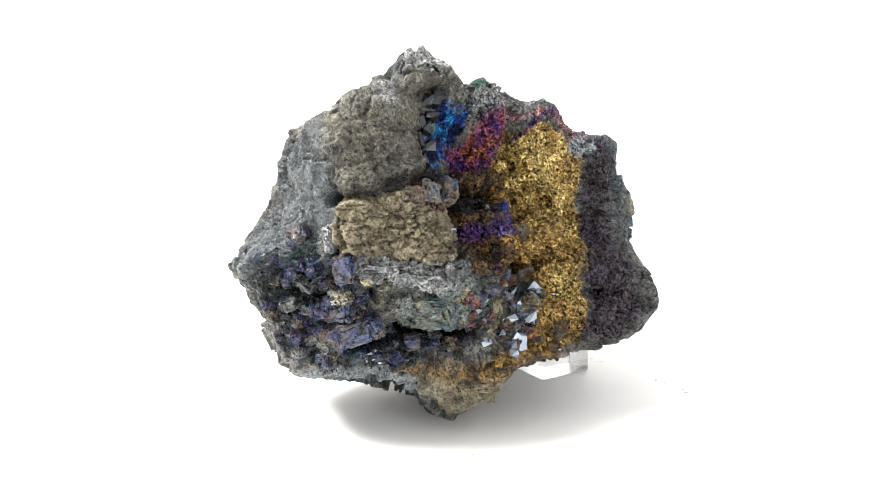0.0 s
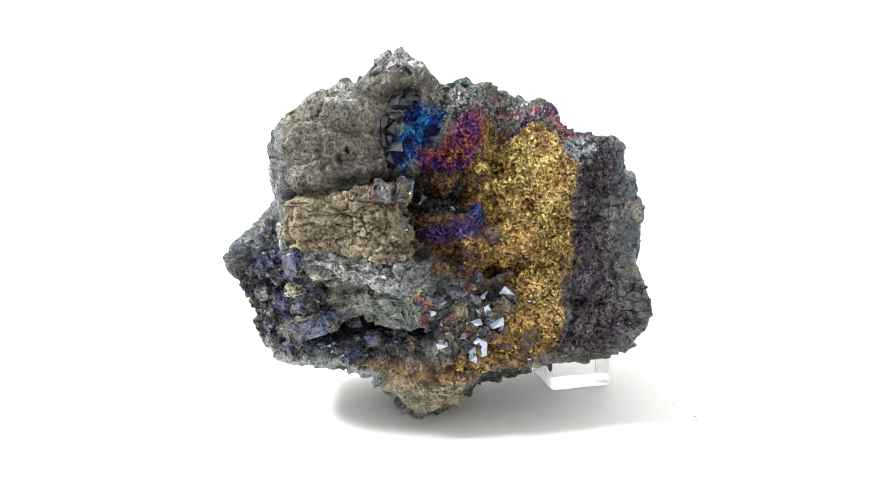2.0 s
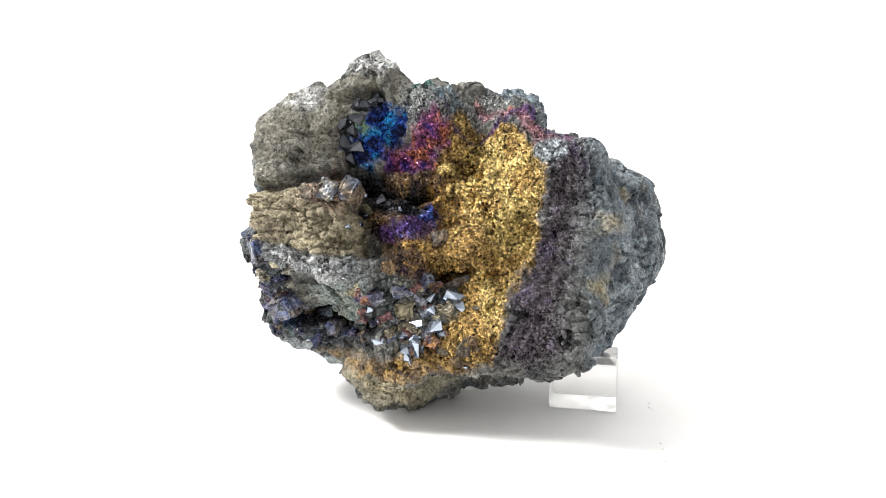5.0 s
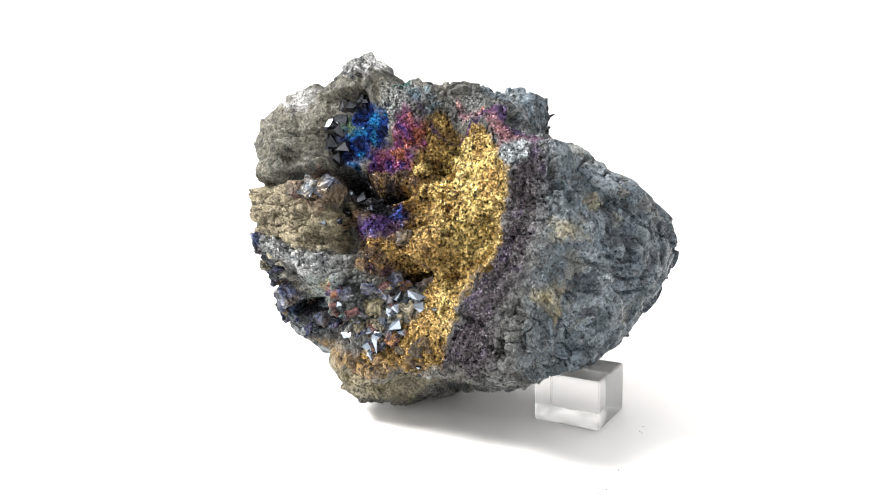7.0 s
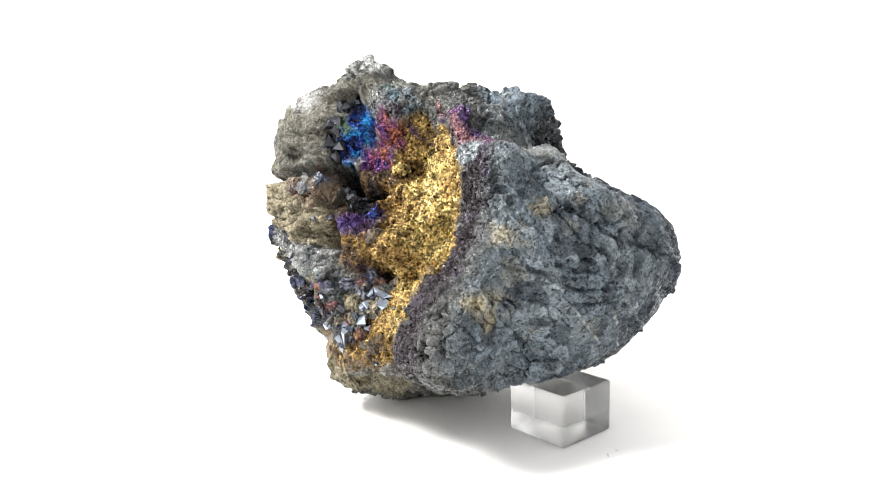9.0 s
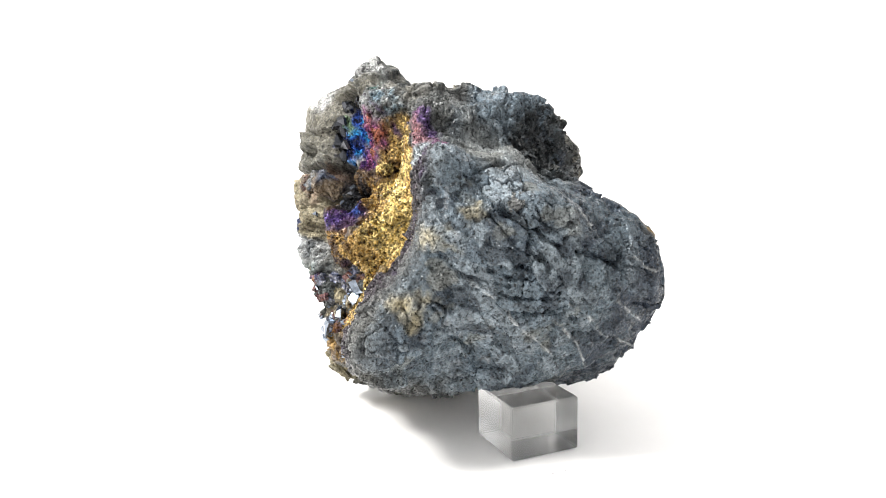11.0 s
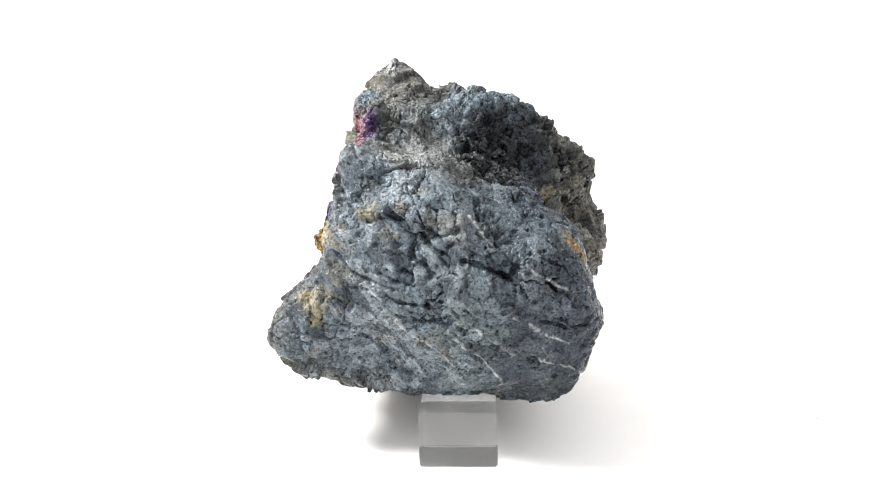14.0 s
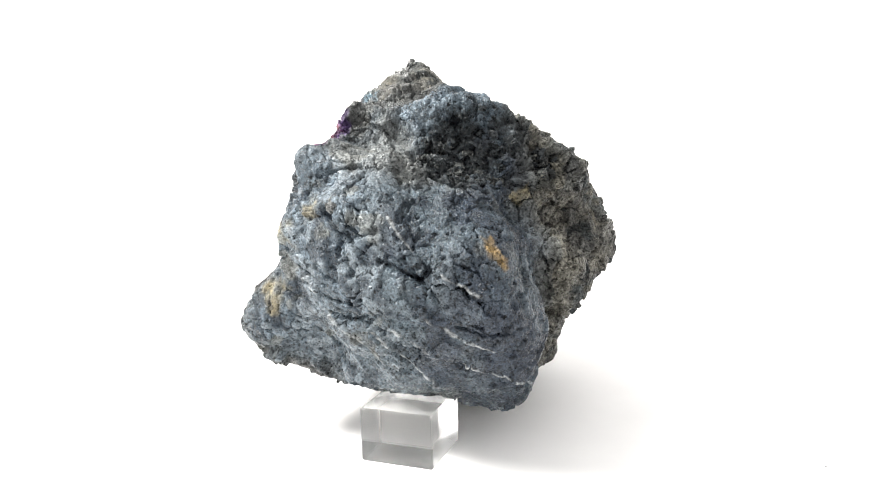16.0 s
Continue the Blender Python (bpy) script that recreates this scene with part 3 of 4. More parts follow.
lay(np.maximum(Z["side"], back) * smooth(-BLOTCH + 0.5 * GRIT, 0.05, 0.6) * 0.6, (0.028, 0.038, 0.050))
lay(calm * smooth(AZ, 100, 135) * 0.7, (0.060, 0.080, 0.088))
lay(calm * smooth(slate_no, 0.55, 0.75) * 0.55, (0.175, 0.203, 0.222))
lay(calm * smooth(-slate_no, -0.28, -0.12) * 0.5, (0.040, 0.054, 0.064))
lay(calm * smooth(layered(P0, 0.0016, 2, 87), 0.4, 0.6) * 0.5, (0.030, 0.034, 0.040))
lay(calm * smooth(layered(P0, 0.0024, 2, 89), 0.4, 0.7) * 0.35, (0.23, 0.24, 0.25))
lay(calm * smooth(layered(P0, 0.006, 4, 95), 0.10, 0.26) * 0.75, (0.018, 0.026, 0.036))
lay(calm * smooth(layered(P0, 0.007, 4, 97), 0.22, 0.4) * 0.5, (0.145, 0.145, 0.125))
lay(calm * smooth(AZ + 14 * BLOTCH, 112, 132) * smooth(layered(P0, 0.010, 4, 109), -0.05, 0.22) * 0.75, (0.016, 0.022, 0.034), 0.15, 0.38)
lay(smooth(abs(AZ), 160, 176) * 0.55, (0.150, 0.144, 0.118), 0.0, 0.55)
lay(Z["crest"] * 0.6, (0.19, 0.193, 0.18))
lay(Z["navy"] * smooth(BLOTCH + 0.6 * GRIT, -0.5, 0.25) * 0.8, (0.016, 0.021, 0.032), 0.15, 0.4)
lay(calm * smooth(AZ, 112, 135) * 0.4, (0.04, 0.052, 0.07))
lay(Z["dark"] * smooth(BLOTCH + 0.8 * GRIT, -0.55, 0.1) * 0.95, (0.010, 0.013, 0.014), 0.0, 0.5)
lay(Z["block"] * (0.7 + 0.3 * GRIT), (0.115, 0.108, 0.084), 0.0, 0.6)
lay(Z["silver"] * (0.7 + 0.3 * GRIT), (0.17, 0.178, 0.175), 0.3, 0.4)
# dark blue matrix, its base tint lowered to paint shade between the fragments
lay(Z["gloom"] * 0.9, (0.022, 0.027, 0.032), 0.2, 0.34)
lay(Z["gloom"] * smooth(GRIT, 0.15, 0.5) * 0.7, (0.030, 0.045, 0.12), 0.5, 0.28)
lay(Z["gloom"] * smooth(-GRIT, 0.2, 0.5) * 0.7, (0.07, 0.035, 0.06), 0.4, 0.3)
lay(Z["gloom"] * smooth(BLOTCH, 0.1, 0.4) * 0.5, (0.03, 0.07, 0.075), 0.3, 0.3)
lay(Z["teal"] * 0.7, (0.14, 0.175, 0.17), 0.1, 0.35)
lay(Z["teal"] * smooth(GRIT, 0.2, 0.5), (0.20, 0.18, 0.12))
lay(Z["quartz"] * (0.75 + 0.25 * GRIT), (0.24, 0.247, 0.247), 0.1, 0.3)
lay(Z["tan"] * 0.95, (0.235, 0.205, 0.135), 0.0, 0.6)
lay(Z["tan"] * smooth(bed_no, 0.6, 0.8) * 0.5, (0.165, 0.135, 0.095))
lay(Z["tan"] * smooth(BLOTCH, 0.05, 0.5) * 0.5, (0.15, 0.133, 0.088))
lay(Z["brown"] * 0.85, (0.17, 0.115, 0.085), 0.1, 0.5)
lay(Z["foot"] * 0.85, (0.19, 0.172, 0.120), 0.0, 0.6)
lay(Z["foot"] * smooth(GRIT, 0.05, 0.4) * 0.6, (0.24, 0.215, 0.145))
lay(Z["ochre"] * 0.9, (0.22, 0.140, 0.055), 0.1, 0.5)
lay(Z["ochre"] * smooth(GRIT, 0.05, 0.4) * 0.8, (0.33, 0.20, 0.045), 0.3, 0.4)
lay(Z["ochre"] * smooth(-GRIT, 0.1, 0.5) * 0.8, (0.06, 0.042, 0.035))
lay(Z["band"] * 0.92, (0.042, 0.033, 0.041), 0.25, 0.36)
lay(Z["band"] * smooth(GRIT, 0.1, 0.5) * 0.6, (0.085, 0.065, 0.115), 0.4, 0.28)
lay(Z["umber"] * 0.95, (0.075, 0.044, 0.022), 0.35, 0.4)
lay(Z["umber"] * smooth(GRIT, 0.0, 0.35) * 0.85, (0.30, 0.175, 0.05), 0.5, 0.38)
lay(Z["umber"] * smooth(-GRIT, 0.1, 0.4) * 0.85, (0.022, 0.014, 0.016), 0.3, 0.4)
lay(Z["umber"] * smooth(layered(P0, 0.006, 3, 113), 0.15, 0.4) * (1 - smooth(AZ, 18, 30)) * 0.8, (0.06, 0.022, 0.085), 0.5, 0.34)
lay(Z["gold"], (0.34, 0.22, 0.075), 0.5, 0.42)
lay(Z["gold"] * smooth(-GRIT, 0.0, 0.45) * 0.75, (0.060, 0.026, 0.010), 0.4, 0.45)
lay(Z["bright"] * Z["gold"] * (0.75 + 0.4 * GRIT), (0.68, 0.525, 0.205), 0.65, 0.36)
lay(Z["bright"] * Z["gold"] * smooth(layered(P0, 0.005, 4, 107), 0.02, 0.3) * 0.75, (0.27, 0.155, 0.048), 0.5, 0.4)
lay(Z["stripe"] * (0.8 + 0.3 * GRIT), (0.17, 0.18, 0.18), 0.4, 0.35)
lay(Z["cyan"] * 0.6 * smooth(GRIT, -0.1, 0.3), (0.12, 0.22, 0.29), 0.5, 0.35)
lay(Z["violet"] * (0.75 + 0.4 * GRIT), (0.045, 0.025, 0.15), 0.6, 0.35)
lay(Z["violet"] * smooth(GRIT, 0.1, 0.4), (0.02, 0.05, 0.20))
lay(Z["magenta"] * 0.95, (0.17, 0.045, 0.12), 0.6, 0.35)
lay(Z["magenta"] * smooth(GRIT, 0.05, 0.35), (0.30, 0.10, 0.06), 0.6, 0.35)
lay(Z["magenta"] * smooth(-GRIT, 0.15, 0.45), (0.04, 0.02, 0.11), 0.6, 0.35)
lay(Z["blue"], (0.008, 0.036, 0.19), 0.65, 0.32)
lay(Z["blue"] * smooth(GRIT, 0.12, 0.4), (0.02, 0.20, 0.46), 0.65, 0.3)
lay(Z["blue"] * smooth(-GRIT, 0.0, 0.3), (0.006, 0.010, 0.045))
lay(Z["pink"] * (0.85 + 0.4 * GRIT), (0.27, 0.13, 0.15), 0.5, 0.4)
lay(Z["pink"] * smooth(-GRIT, 0.1, 0.4) * 0.8, (0.065, 0.05, 0.105), 0.5, 0.4)
lay(Z["pink"] * smooth(GRIT, 0.2, 0.5) * 0.8, (0.28, 0.13, 0.07), 0.5, 0.4)
lay(Z["edge"] * 0.9, (0.06, 0.035, 0.105), 0.5, 0.35)
lay(Z["edge"] * smooth(GRIT, 0.05, 0.35), (0.16, 0.06, 0.11), 0.5, 0.35)
lay(Z["pale"], (0.27, 0.30, 0.32), 0.3, 0.4)
lay(Z["green"], (0.02, 0.07, 0.06), 0.3, 0.35)
lay(Z["greens"] * smooth(GRIT, -0.1, 0.3), (0.10, 0.16, 0.09), 0.3, 0.35)
lay(Z["tip"] * (0.8 + 0.3 * GRIT), (0.31, 0.315, 0.31), 0.25, 0.32)
lay(Z["fleck"] * (0.8 + 0.3 * GRIT), (0.30, 0.305, 0.30), 0.25, 0.34)
lay(Z["under"], (0.17, 0.19, 0.20))
# shade of the recess behind the tan blocks, painted into its tint
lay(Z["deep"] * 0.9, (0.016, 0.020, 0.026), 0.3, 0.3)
# near-black tint stands in for shade in the gap below the slab
lay(Z["gap_shade"] * 0.9, (0.016, 0.017, 0.022), 0.3, 0.3)
for name in ("buff", "buff2", "buff3", "buff4"):
    lay(Z[name] * (0.65 + 0.6 * GRIT), (0.20, 0.172, 0.105), 0.0, 0.6)
lay(Z["rust"] * (0.7 + 0.5 * GRIT), (0.30, 0.19, 0.06), 0.1, 0.5)
for line in VEINS:
    lay((1 - smooth(along(line) + 0.22 * WARP, 0.05, 0.5)) * smooth(GRIT, -0.4, 0.1) * 0.8, (0.36, 0.375, 0.375), 0.0, 0.5)
TINT = np.clip(TINT * 0.86, 0.003, 0.9)

# ---- the specimen, piece by piece ----
specimen = tagged(new("mineral_specimen"), "tarnished sulphide ore rock with golden crystal face, tilted on clear block", "rock")


def piece(name, pick, material, label):
    """The quads picked out of the whole surface, as one part."""
    q = QUADS[pick]
    used, q = np.unique(q, return_inverse=True)
    q = q.reshape(-1, 4)
    me = bpy.data.meshes.new(name)
    me.vertices.add(len(used))
    me.vertices.foreach_set("co", POINTS[used].astype(np.float32).ravel())
    me.loops.add(q.size)
    me.loops.foreach_set("vertex_index", q.astype(np.int32).ravel())
    me.polygons.add(len(q))
    me.polygons.foreach_set("loop_start", np.arange(0, q.size, 4, dtype=np.int32))
    me.update(calc_edges=True)
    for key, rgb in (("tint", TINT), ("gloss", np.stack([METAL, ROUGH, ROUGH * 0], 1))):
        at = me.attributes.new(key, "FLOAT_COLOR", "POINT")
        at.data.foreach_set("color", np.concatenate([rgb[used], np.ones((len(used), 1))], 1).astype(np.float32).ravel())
    me.validate()
    me.materials.append(material)
    ob = new(name, me)
    ob.parent = specimen
    if label:
        ob["label"] = label
    return ob


CLASSES = [
    ("golden_crust", ("gold",), DRUSE, "glittering brassy gold crust of tiny crystals"),
    ("blue_druse", ("blue",), DRUSE, "deep peacock-blue iridescent druse"),
    ("magenta_druse", ("magenta",), DRUSE, "magenta and orange iridescent druse"),
    ("violet_druse", ("violet",), DRUSE, "violet-blue iridescent patch"),
    ("umber_crust", ("umber",), DRUSE, "dark brown and orange speckled crust"),
    ("pink_crust", ("pink", "edge"), DRUSE, "pinkish purple tarnished edge"),
    ("silver_crust", ("silver", "cyan", "pale", "stripe"), DRUSE, "silvery grey sparkling crust"),
    ("tan_block", ("tan",), TAN, "cracked dull tan mineral"),
    ("foot", ("foot",), TAN, "tan lower corner on which it stands"),
    ("summit", ("tip",), ROCK, "silvery knob at the top"),
    ("purple_band", ("band",), DRUSE, "dark purple-brown tarnished band"),
    ("slaty_back", ("calm",), SLATE, "blue-grey slaty back with cracks and pale veins"),
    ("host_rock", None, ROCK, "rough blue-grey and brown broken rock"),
]
Z["calm"] = calm
face_z = {k: v[QUADS].mean(1) for k, v in Z.items()}
left = np.ones(len(QUADS), bool)
for name, keys, material, label in CLASSES:
    pick = left if keys is None else left & (np.max([face_z[k] for k in keys], 0) > 0.5)
    piece(name, pick, material, label)
    left = left & ~pick


# ---- small parts ----
def part(name, bm, material, parent, label=""):
    me = bpy.data.meshes.new(name)
    bm.to_mesh(me)
    bm.free()
    me.materials.append(material)
    ob = new(name, me)
    ob.parent = parent
    if label:
        ob["label"] = label
    return ob


WAY32 = WAY.astype(np.float32)


def on_surface(az, el, sink=0.0):
    """A frame on the specimen's skin: z outward, x along growing azimuth."""
    a, e = radians(az), radians(el)
    d = np.array([math.sin(a) * math.cos(e), -math.cos(a) * math.cos(e), math.sin(e)])
    near = np.nonzero(WAY32 @ d.astype(np.float32) > 0.99985)[0]
    p = Vector(POINTS[near].mean(0))
    z = Vector(NORMAL[near].mean(0) * 0.7 + d * 0.3).normalized()
    x = Vector((math.cos(a), math.sin(a), 0))
    y = z.cross(x).normalized()
    x = y.cross(z)
    return Matrix.Translation(p - z * sink) @ Matrix((x, y, z)).transposed().to_4x4()


def crystal(name, az, el, size, material, label="", stretch=1.0):
    """A sharp many-faced crystal: the hull of a cut tetrahedron, its own tilt."""
    rng = random.Random(round(az * 31 + el * 17))
    bm = bmesh.new()
    h = size * 0.42e-3
    if material is STEEL:
        for _ in range(11):
            bm.verts.new(Vector((rng.gauss(0, 1), rng.gauss(0, 1), rng.gauss(0, 0.8))).normalized() * h * rng.uniform(1.0, 1.3))
    for corner in () if material is STEEL else ((1, 1, 1), (1, -1, -1), (-1, 1, -1), (-1, -1, 1)):
        c = Vector(corner) * h * rng.uniform(0.75, 1.0)
        for axis in range(3):
            w = Vector((0, 0, 0))
            w[axis] = -math.copysign(rng.uniform(0.25, 0.8) * h, c[axis])
            bm.verts.new(c + w)
    bmesh.ops.convex_hull(bm, input=bm.verts)
    bmesh.ops.delete(bm, geom=[v for v in bm.verts if not v.link_faces], context="VERTS")
    bmesh.ops.scale(bm, vec=(1, stretch, 1), verts=bm.verts)
    turn = Euler([rng.uniform(0, 6.28) for _ in range(3)]).to_matrix().to_4x4()
    bm.transform(on_surface(az, el, -0.15e-3 * size) @ turn)
    bmesh.ops.recalc_face_normals(bm, faces=bm.faces)
    return part(name, bm, material, specimen, label)


BALLS = {n: ball(n) for n in (7, 14, 30)}


def lump(name, az, el, wide, tall, thick, turn, tints, material=None, boxy=0.35, sink=0.3, gloss=(0.1, 0.5), rough=0.16, label="", tilt=(0, 0)):
    """A broken fragment set into the surface: a rounded block with chipped faces, in millimetres."""
    seed = int(abs(az * 13 + el * 29)) % 997
    d, quads = BALLS[30 if wide > 7 else 14 if wide > 3 else 7]
    p = np.sign(d) * np.abs(d) ** boxy
    p = p / np.abs(p).max() * np.array([wide, tall, thick]) * 0.5e-3
    big = min(wide, tall) * 1e-3
    t1, e1, n1 = chips(p + seed, big * 0.55, seed)
    t2, e2, n2 = chips(p + seed, big * 0.2, seed + 1)
    t3, e3, n3 = chips(p + seed, 0.0011, seed + 3)
    p = p + d * (big * (rough * t1 + rough * 0.5 * t2) + 0.00045 * t3 - 0.0003 * (1 - smooth(e2, 0, 0.15)) - big * 0.07 * (1 - smooth(e1, 0, 0.10)))[:, None]
    m = on_surface(az, el, sink * thick * 1e-3) @ pose(0, 0, 0, tilt[0], tilt[1], turn)
    p = p @ np.array(m.to_3x3()).T + np.array(m.translation)
    k = smooth(layered(p, big * 0.5, 3, seed + 2), -0.35, 0.35)[:, None]
    tint = np.array(tints[0]) * (1 - k) + np.array(tints[-1]) * k
    tint = np.clip(tint * 0.86, 0.003, 0.9)
    me = bpy.data.meshes.new(name)
    me.from_pydata(p.tolist(), [], quads.tolist())
    for key, rgb in (("tint", tint), ("gloss", np.tile([gloss[0], gloss[1], 0.0], (len(p), 1)))):
        at = me.attributes.new(key, "FLOAT_COLOR", "POINT")
        at.data.foreach_set("color", np.concatenate([rgb, np.ones((len(p), 1))], 1).astype(np.float32).ravel())
    me.materials.append(material or ROCK)
    bm = bmesh.new()
    bm.from_mesh(me)
    bmesh.ops.recalc_face_normals(bm, faces=bm.faces)
    bm.to_mesh(me)
    bm.free()
    ob = new(name, me)
    ob.parent = specimen
    if label:
        ob["label"] = label
    return ob


TAN_A, TAN_B = (0.215, 0.188, 0.120), (0.12, 0.106, 0.072)
GREY_A, GREY_B = (0.19, 0.195, 0.19), (0.10, 0.105, 0.105)
GOLD_A, GOLD_B = (0.66, 0.51, 0.20), (0.16, 0.09, 0.025)
BLUE_A, BLUE_B = (0.055, 0.07, 0.13), (0.13, 0.115, 0.11)
# tan blocks
lump("tan_lump", 0.1, 20.2, 5.5, 3.2, 4.5, -8, (TAN_A, TAN_B), TAN, 0.45, 0.1, (0.0, 0.6), 0.2)
lump("tan_lump", 16.5, -17.4, 6.5, 5.0, 4.0, 5, (TAN_A, (0.2, 0.18, 0.12)), TAN, 0.35, 0.2, (0.0, 0.6), 0.15)
lump("pale_fragment", 4.9, -7.7, 4.2, 2.6, 2.5, -15, ((0.42, 0.39, 0.26), (0.34, 0.30, 0.2)), TAN, 0.4, 0.2, (0.0, 0.5), 0.2)
# tarnished blocks by the tan ones
lump("blue_cube", -6.5, 19.3, 5.2, 5.8, 5.0, -4, ((0.06, 0.085, 0.12), (0.15, 0.13, 0.10)), FILM, 0.3, 0.15, (0.25, 0.35), 0.1, "blue-tarnished blocky crystal")
lump("blue_cube", -2.4, 20.6, 4.4, 6.4, 9.0, 3, ((0.06, 0.075, 0.11), (0.15, 0.115, 0.08)), FILM, 0.3, -0.4, (0.25, 0.35), 0.1, "blue-tarnished blocky crystal")
lump("brown_fragment", -9.3, 17.6, 5.0, 5.0, 4.0, 10, ((0.16, 0.10, 0.09), (0.14, 0.12, 0.09)), None, 0.4, 0.2)
lump("brown_fragment", -3.8, 20.6, 4.5, 6.0, 3.5, 4, ((0.15, 0.10, 0.06), (0.2, 0.16, 0.1)), None, 0.4, 0.2)
lump("brown_fragment", 29.9, 8.6, 4.2, 4.0, 3.5, 20, ((0.12, 0.085, 0.05), (0.10, 0.09, 0.085)), None, 0.4, 0.2)
lump("brown_fragment", 12.8, -3.1, 8.5, 3.6, 3.0, -6, ((0.13, 0.085, 0.05), (0.20, 0.13, 0.06)), None, 0.7, 0.2)
lump("brown_fragment", 34.7, -11.2, 8.0, 2.4, 2.6, 18, ((0.16, 0.10, 0.06), (0.22, 0.2, 0.19)), None, 0.5, 0.0)
lump("rusty_fragment", 7.2, -10.4, 5.0, 3.6, 3.0, -20, ((0.20, 0.09, 0.04), (0.06, 0.06, 0.12)), None, 0.4, 0.2)
# golden nodules
lump("gold_nodule", 34.4, 30.6, 6.4, 4.2, 4.5, 12, (GOLD_A, GOLD_B), DRUSE, 0.7, 0.05, (0.5, 0.45), 0.2)
lump("gold_nodule", 29.4, 38.0, 5.0, 3.2, 4.0, 20, (GOLD_A, GOLD_B), DRUSE, 0.7, 0.1, (0.5, 0.45), 0.2)
lump("gold_nodule", 39.0, 12.2, 6.0, 4.0, 3.0, -10, (GOLD_A, GOLD_B), DRUSE, 0.8, 0.3, (0.5, 0.45), 0.25)
lump("gold_nodule", 48.2, 24.3, 5.0, 6.0, 2.6, 0, (GOLD_A, (0.3, 0.19, 0.04)), DRUSE, 0.9, 0.35, (0.5, 0.45), 0.25)
# violet-tarnished laths of the lower corner
for az, el, w, h, turn in ((-23.7, -14.8, 14.0, 6.4, 13), (-28.1, -9.4, 11.0, 5.4, 8), (-22.8, 1.5, 5.0, 7.0, 4), (-32.4, -21.3, 3.2, 4.4, 8), (-12.5, -23.5, 4.2, 4.0, 0), (-36.4, 7.7, 6.0, 4.0, 30)):
    lump("violet_lath", az, el, w, h, 5.0, turn, (BLUE_A, BLUE_B), FILM, 0.3, 0.0, (0.3, 0.32), 0.12, "violet-blue tarnished lath crystal")
lump("teal_slab", -7.8, -17.3, 16.0, 8.5, 5.0, -3, ((0.07, 0.11, 0.115), (0.22, 0.22, 0.18)), FILM, 0.35, 0.2, (0.1, 0.35), 0.14, "teal-stained grey slab")
lump("pale_fragment", -24.3, -4.9, 6.0, 3.0, 3.0, 8, ((0.22, 0.2, 0.15), (0.34, 0.32, 0.27)), DRUSE, 0.5, 0.0, (0.4, 0.35), 0.25)
lump("pale_fragment", -19.4, -1.5, 2.6, 2.0, 2.0, 8, ((0.36, 0.33, 0.22), (0.40, 0.37, 0.27)), TAN, 0.5, 0.0, (0.0, 0.5), 0.2)
# clear grey quartz
for az, el, w, h, turn in ((-17.9, 1.6, 12.0, 5.2, -16), (-8.0, -1.5, 11, 5.2, -12), (1.6, -1.7, 6.2, 5.0, 10), (-12.9, -0.5, 7, 4.0, -20), (-26.3, 7.8, 3.2, 6.2, 4)):
    lump("quartz_fragment", az, el, w, h, 4.0, turn, ((0.27, 0.275, 0.275), (0.13, 0.14, 0.145)), FILM, 0.45, 0.1, (0.05, 0.2), 0.3, "glassy pale grey quartz")
# broken crumbs in the dark lower hollow, and nodules on the golden wall
def scatter(name, key, many, sizes, palette, material, gloss, seed, far=50):
    rng = random.Random(seed)
    where = np.nonzero((Z[key] > 0.9) & (AZ < far))[0]
    for _ in range(many):
        k = where[rng.randrange(len(where))]
        w = rng.uniform(*sizes)
        pair = palette[rng.randrange(len(palette))]
        lump(name, float(AZ[k]), float(EL[k]), w, w * rng.uniform(0.5, 0.9), w * rng.uniform(0.5, 0.8), rng.uniform(-30, 30), pair, material, rng.uniform(0.2, 0.45), rng.uniform(-0.25, 0.15), gloss, 0.22, "", (rng.uniform(-25, 25), rng.uniform(-25, 25)))


scatter("purple_fragment", "mix", 40, (1.4, 4.4), (((0.07, 0.035, 0.04), (0.17, 0.085, 0.07)), ((0.22, 0.115, 0.045), (0.08, 0.055, 0.075)), ((0.26, 0.225, 0.15), (0.13, 0.115, 0.09)), ((0.06, 0.07, 0.12), (0.17, 0.17, 0.18))), FILM, (0.15, 0.4), 8)
scatter("dark_fragment", "gloom", 95, (1.4, 4.6), (((0.03, 0.036, 0.04), (0.08, 0.09, 0.095)), ((0.025, 0.04, 0.095), (0.08, 0.066, 0.105)), ((0.07, 0.055, 0.045), (0.15, 0.125, 0.095)), ((0.18, 0.185, 0.18), (0.07, 0.08, 0.085))), ROCK, (0.2, 0.32), 3)
scatter("ochre_fragment", "ochre", 26, (1.4, 3.6), (((0.14, 0.085, 0.03), (0.25, 0.16, 0.05)), ((0.07, 0.05, 0.035), (0.15, 0.10, 0.05)), ((0.12, 0.10, 0.07), (0.06, 0.045, 0.04))), TAN, (0.15, 0.45), 4)
scatter("gold_nodule", "bright", 55, (1.2, 3.2), ((GOLD_A, GOLD_B), ((0.3, 0.18, 0.04), (0.12, 0.06, 0.015)), (GOLD_A, (0.3, 0.2, 0.05))), DRUSE, (0.55, 0.42), 11)
scatter("tan_fragment", "tan", 10, (1.2, 2.6), ((TAN_A, TAN_B), ((0.2, 0.175, 0.115), (0.13, 0.115, 0.08))), TAN, (0.0, 0.6), 6)
scatter("brown_fragment", "brown", 6, (1.6, 3.2), (((0.15, 0.10, 0.06), (0.10, 0.075, 0.06)),), ROCK, (0.1, 0.45), 7)

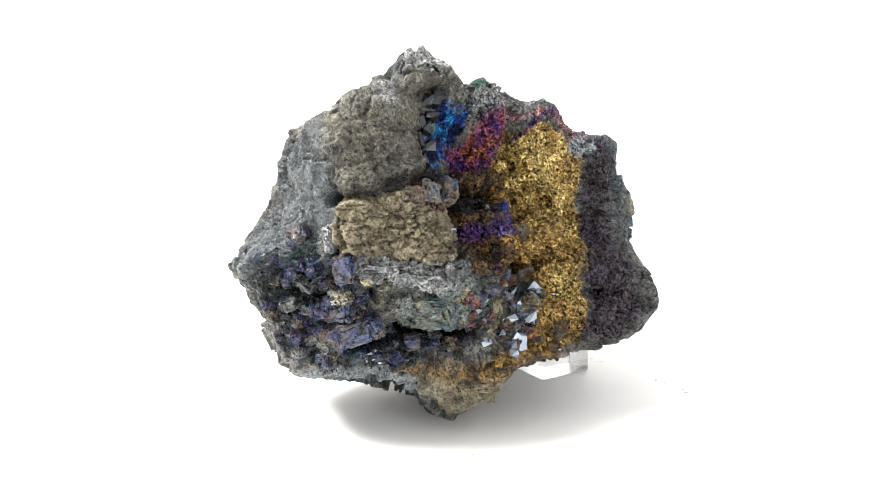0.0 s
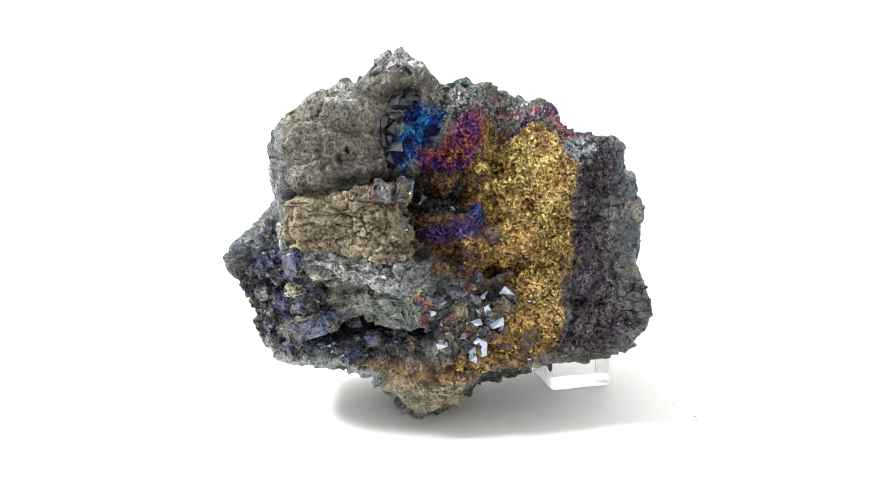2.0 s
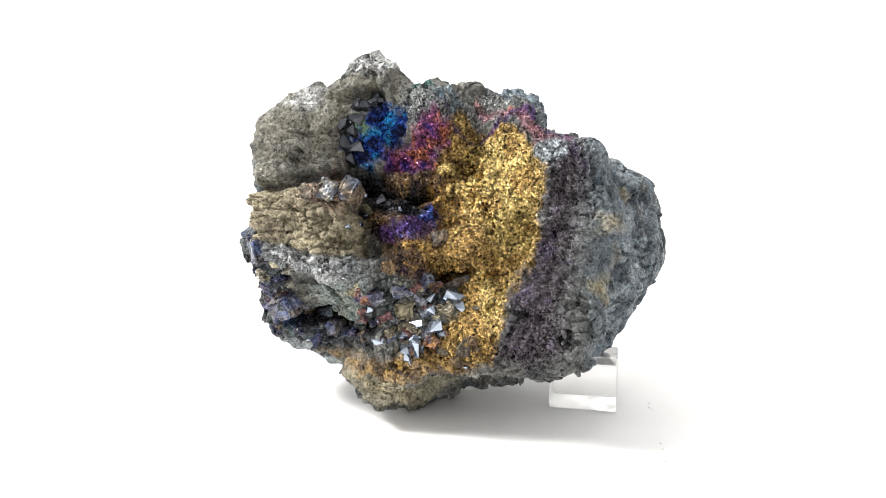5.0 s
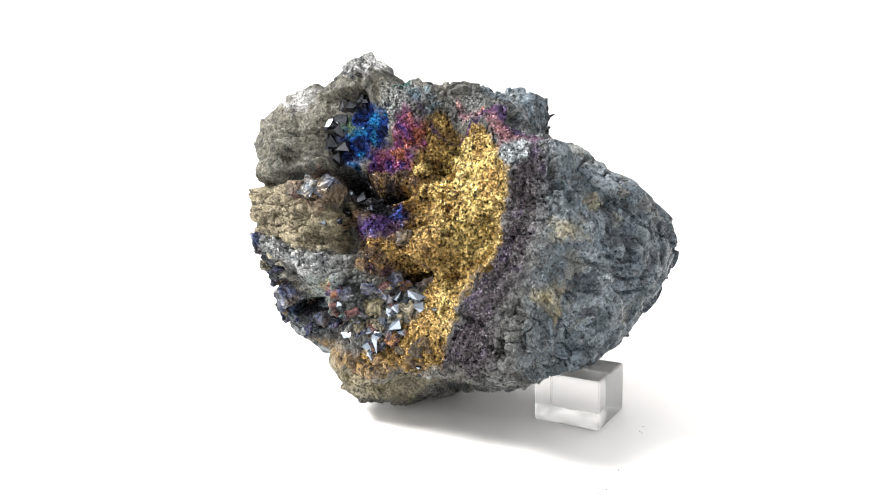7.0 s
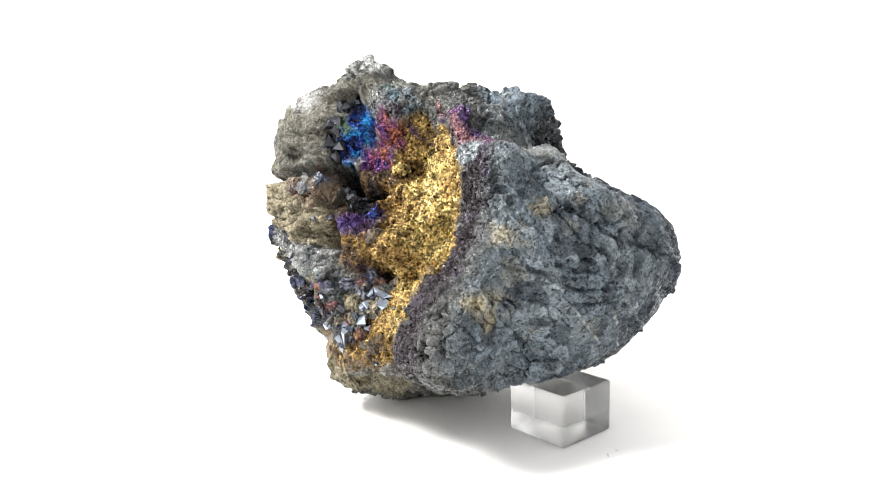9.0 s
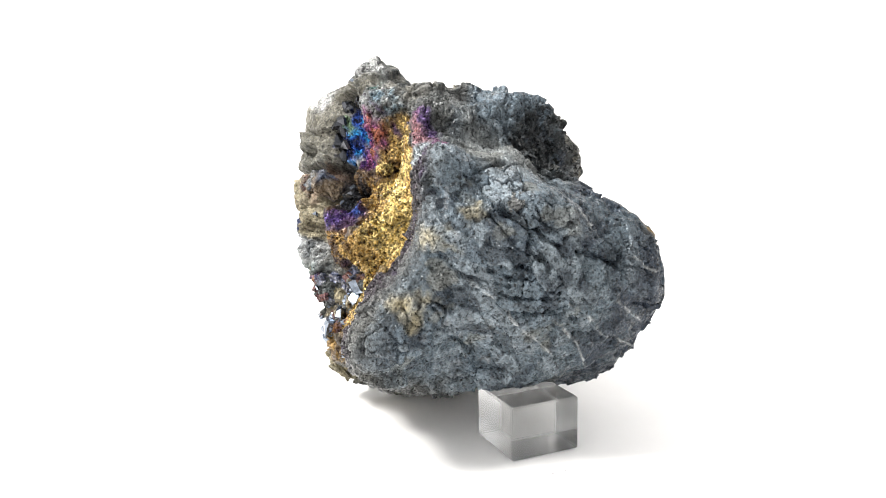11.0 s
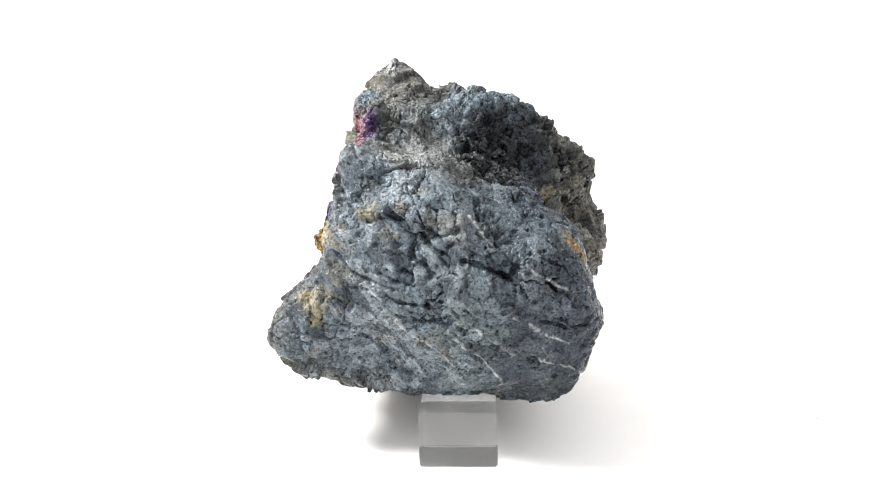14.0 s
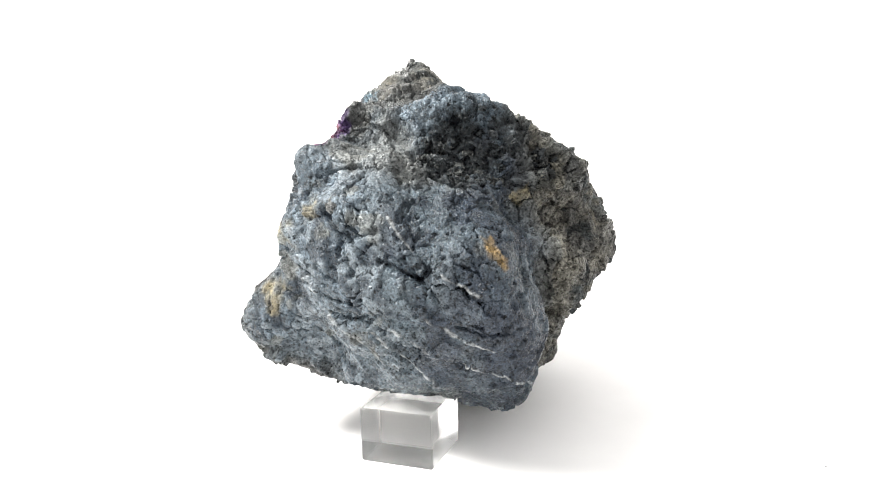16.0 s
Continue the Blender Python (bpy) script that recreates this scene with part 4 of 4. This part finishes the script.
scatter("black_fragment", "dark", 80, (1.2, 3.0), (((0.012, 0.015, 0.016), (0.04, 0.045, 0.048)), ((0.02, 0.026, 0.03), (0.075, 0.082, 0.085)), ((0.01, 0.012, 0.013), (0.11, 0.115, 0.11))), ROCK, (0.25, 0.26), 9, 162)

# knobs of the upper rim and the lower corner
for az, el, w, h, k in ((-11.0, 53.5, 7, 6, 5), (-6.0, 57.7, 7, 7, 6)):
    lump("silver_knob", az, el, w, h, k, 10, ((0.34, 0.345, 0.34), (0.17, 0.17, 0.165)), None, 0.4, 0.35, (0.15, 0.38), 0.3)
lump("grey_knob", 101.8, 18.2, 4, 4, 4, 0, (GREY_A, GREY_B), None, 0.5, 0.2)
lump("grey_knob", 67.1, 51.7, 4, 4, 3.5, 0, (GREY_A, GREY_B), None, 0.5, 0.3)
lump("grey_knob", -64.5, -0.1, 6, 6, 4, 0, (GREY_B, (0.06, 0.07, 0.075)), None, 0.5, 0.5)
lump("tan_lump", 9.5, -39.9, 11, 7, 5, -15, (TAN_A, (0.10, 0.09, 0.065)), TAN, 0.25, 0.55, (0.0, 0.6), 0.3)
# bright steel-grey crystals, the cluster in the pocket and the strays
for az, el, size in ((35.9, -14.6, 5.5), (37.4, -16.2, 3.5), (26.4, -18.8, 3.6), (23.4, -19.3, 2.6), (28.4, -22.0, 5.6), (24.9, -23.0, 3.2),
                     (31.0, -23.1, 2.6), (23.3, -26.6, 5.2), (19.9, -26.9, 4.6), (20.9, -28.9, 3.2), (17.8, -23.9, 3.4), (21.8, -24.7, 3.0), (42.5, -15.2, 1.8), (38.8, -29.6, 1.6),
                     (-16.8, -19.8, 4.6), (-22.3, -22.6, 3.2), (-20.7, -21.5, 2.0), (-19.9, -25.0, 1.8), (-38.7, -12.7, 1.8), (8.4, -14.3, 2.2), (11.7, -17.6, 2.8), (10.2, -23.3, 3.0),
                     (13.2, -21.6, 2.2), (31.5, -16.8, 3.6), (26.0, -15.6, 3.2), (21.5, -22.0, 4.2), (-2.3, 24.5, 2.4), (-0.4, 10.1, 2.0), (1.4, 11.5, 2.0), (16.2, 19.1, 1.8), (-7.7, 40.1, 2.2), (-23.8, -21.7, 1.6), (-37.9, -12.5, 1.6), (-22.4, -22.5, 1.8), (-6.6, 52.7, 1.8)):
    crystal("steel_crystal", az, el, size, STEEL, "bright steel-grey metallic crystal", 1.25)
# dark teeth along the rim of the blue hollow
for az, el, size in ((-6.3, 42.2, 2.6), (-6.7, 38.9, 2.4), (-5.7, 46.4, 2.8), (-3.3, 48.9, 2.2), (-1.6, 50.4, 2.4), (-6.1, 35.8, 2.6), (-6.6, 31.4, 2.4), (-7.3, 33.9, 2.0),
                     (-6.7, 45.7, 2.8), (-8.3, 39.0, 2.6), (-8.1, 34.8, 2.6), (-3.0, 49.6, 2.4), (7.2, 24.0, 2.2), (3.0, 22.6, 2.0), (1.1, 15.4, 2.4)):
    crystal("dark_crystal", az, el, size * 1.3, DARK, "dark pointed crystal", 1.5)


# ---- acrylic block ----
def acrylic_block():
    bm = bmesh.new()
    bmesh.ops.create_cube(bm, size=1)
    bmesh.ops.scale(bm, vec=(BLOCK_WIDE, BLOCK_WIDE, BLOCK_HIGH), verts=bm.verts)
    bmesh.ops.bevel(bm, geom=bm.edges[:], offset=0.00035, segments=2, affect="EDGES")
    bmesh.ops.rotate(bm, verts=bm.verts, matrix=Matrix.Rotation(radians(BLOCK_YAW), 3, "Z"))
    bmesh.ops.translate(bm, verts=bm.verts, vec=(*BLOCK_AT, BLOCK_HIGH / 2 + 0.0002))
    me = bpy.data.meshes.new("acrylic_block")
    bm.to_mesh(me)
    bm.free()
    me.materials.append(ACRYLIC)
    me.materials.append(acrylic("sawn_acrylic", 0.35, 0.6))
    for face in me.polygons:
        face.material_index = int(face.normal.z < -0.9)
    ob = new("acrylic_block", me)
    ob.visible_shadow = False
    return tagged(ob, "small clear acrylic block propping up the rock on white board", "display block")


block = acrylic_block()


def dust_speck(x, y, size):
    bm = bmesh.new()
    bmesh.ops.create_icosphere(bm, subdivisions=2, radius=size * 0.5e-3)
    rng = random.Random(round(x * 1e5 + y * 1e4))
    for v in bm.verts:
        v.co = v.co * rng.uniform(0.7, 1.25)
        v.co.z *= 0.5
    bmesh.ops.translate(bm, verts=bm.verts, vec=(x, y, size * 0.22e-3))
    me = bpy.data.meshes.new("dust_speck")
    bm.to_mesh(me)
    bm.free()
    me.materials.append(DARK)
    return tagged(new("dust_speck", me), "tiny dark rock crumb lying on white board", "crumb", group="crumbs round the specimen")


crumbs = [dust_speck(*c) for c in (
    (0.0721, -0.0003, 0.45), (0.0055, -0.0434, 0.35), (0.0663, 0.0086, 0.4), (0.0702, -0.0001, 0.3), (0.0058, -0.0441, 0.3), (0.0520, 0.0291, 0.35), (0.0506, 0.0322, 0.3), (0.0725, -0.0030, 0.4), (0.0683, 0.0059, 0.35), (0.0532, 0.0287, 0.3), (-0.0309, 0.0996, 0.45), (0.0951, -0.0042, 0.3), (0.0717, -0.0031, 0.4), (0.0501, 0.0321, 0.3),
)]


def motions():
    for thing in (specimen, block, *crumbs):
        walk(thing, [(t, pose(0, 0, 0, 0, 0, -8.66 * t)) for t in range(0, 17)])


motions()
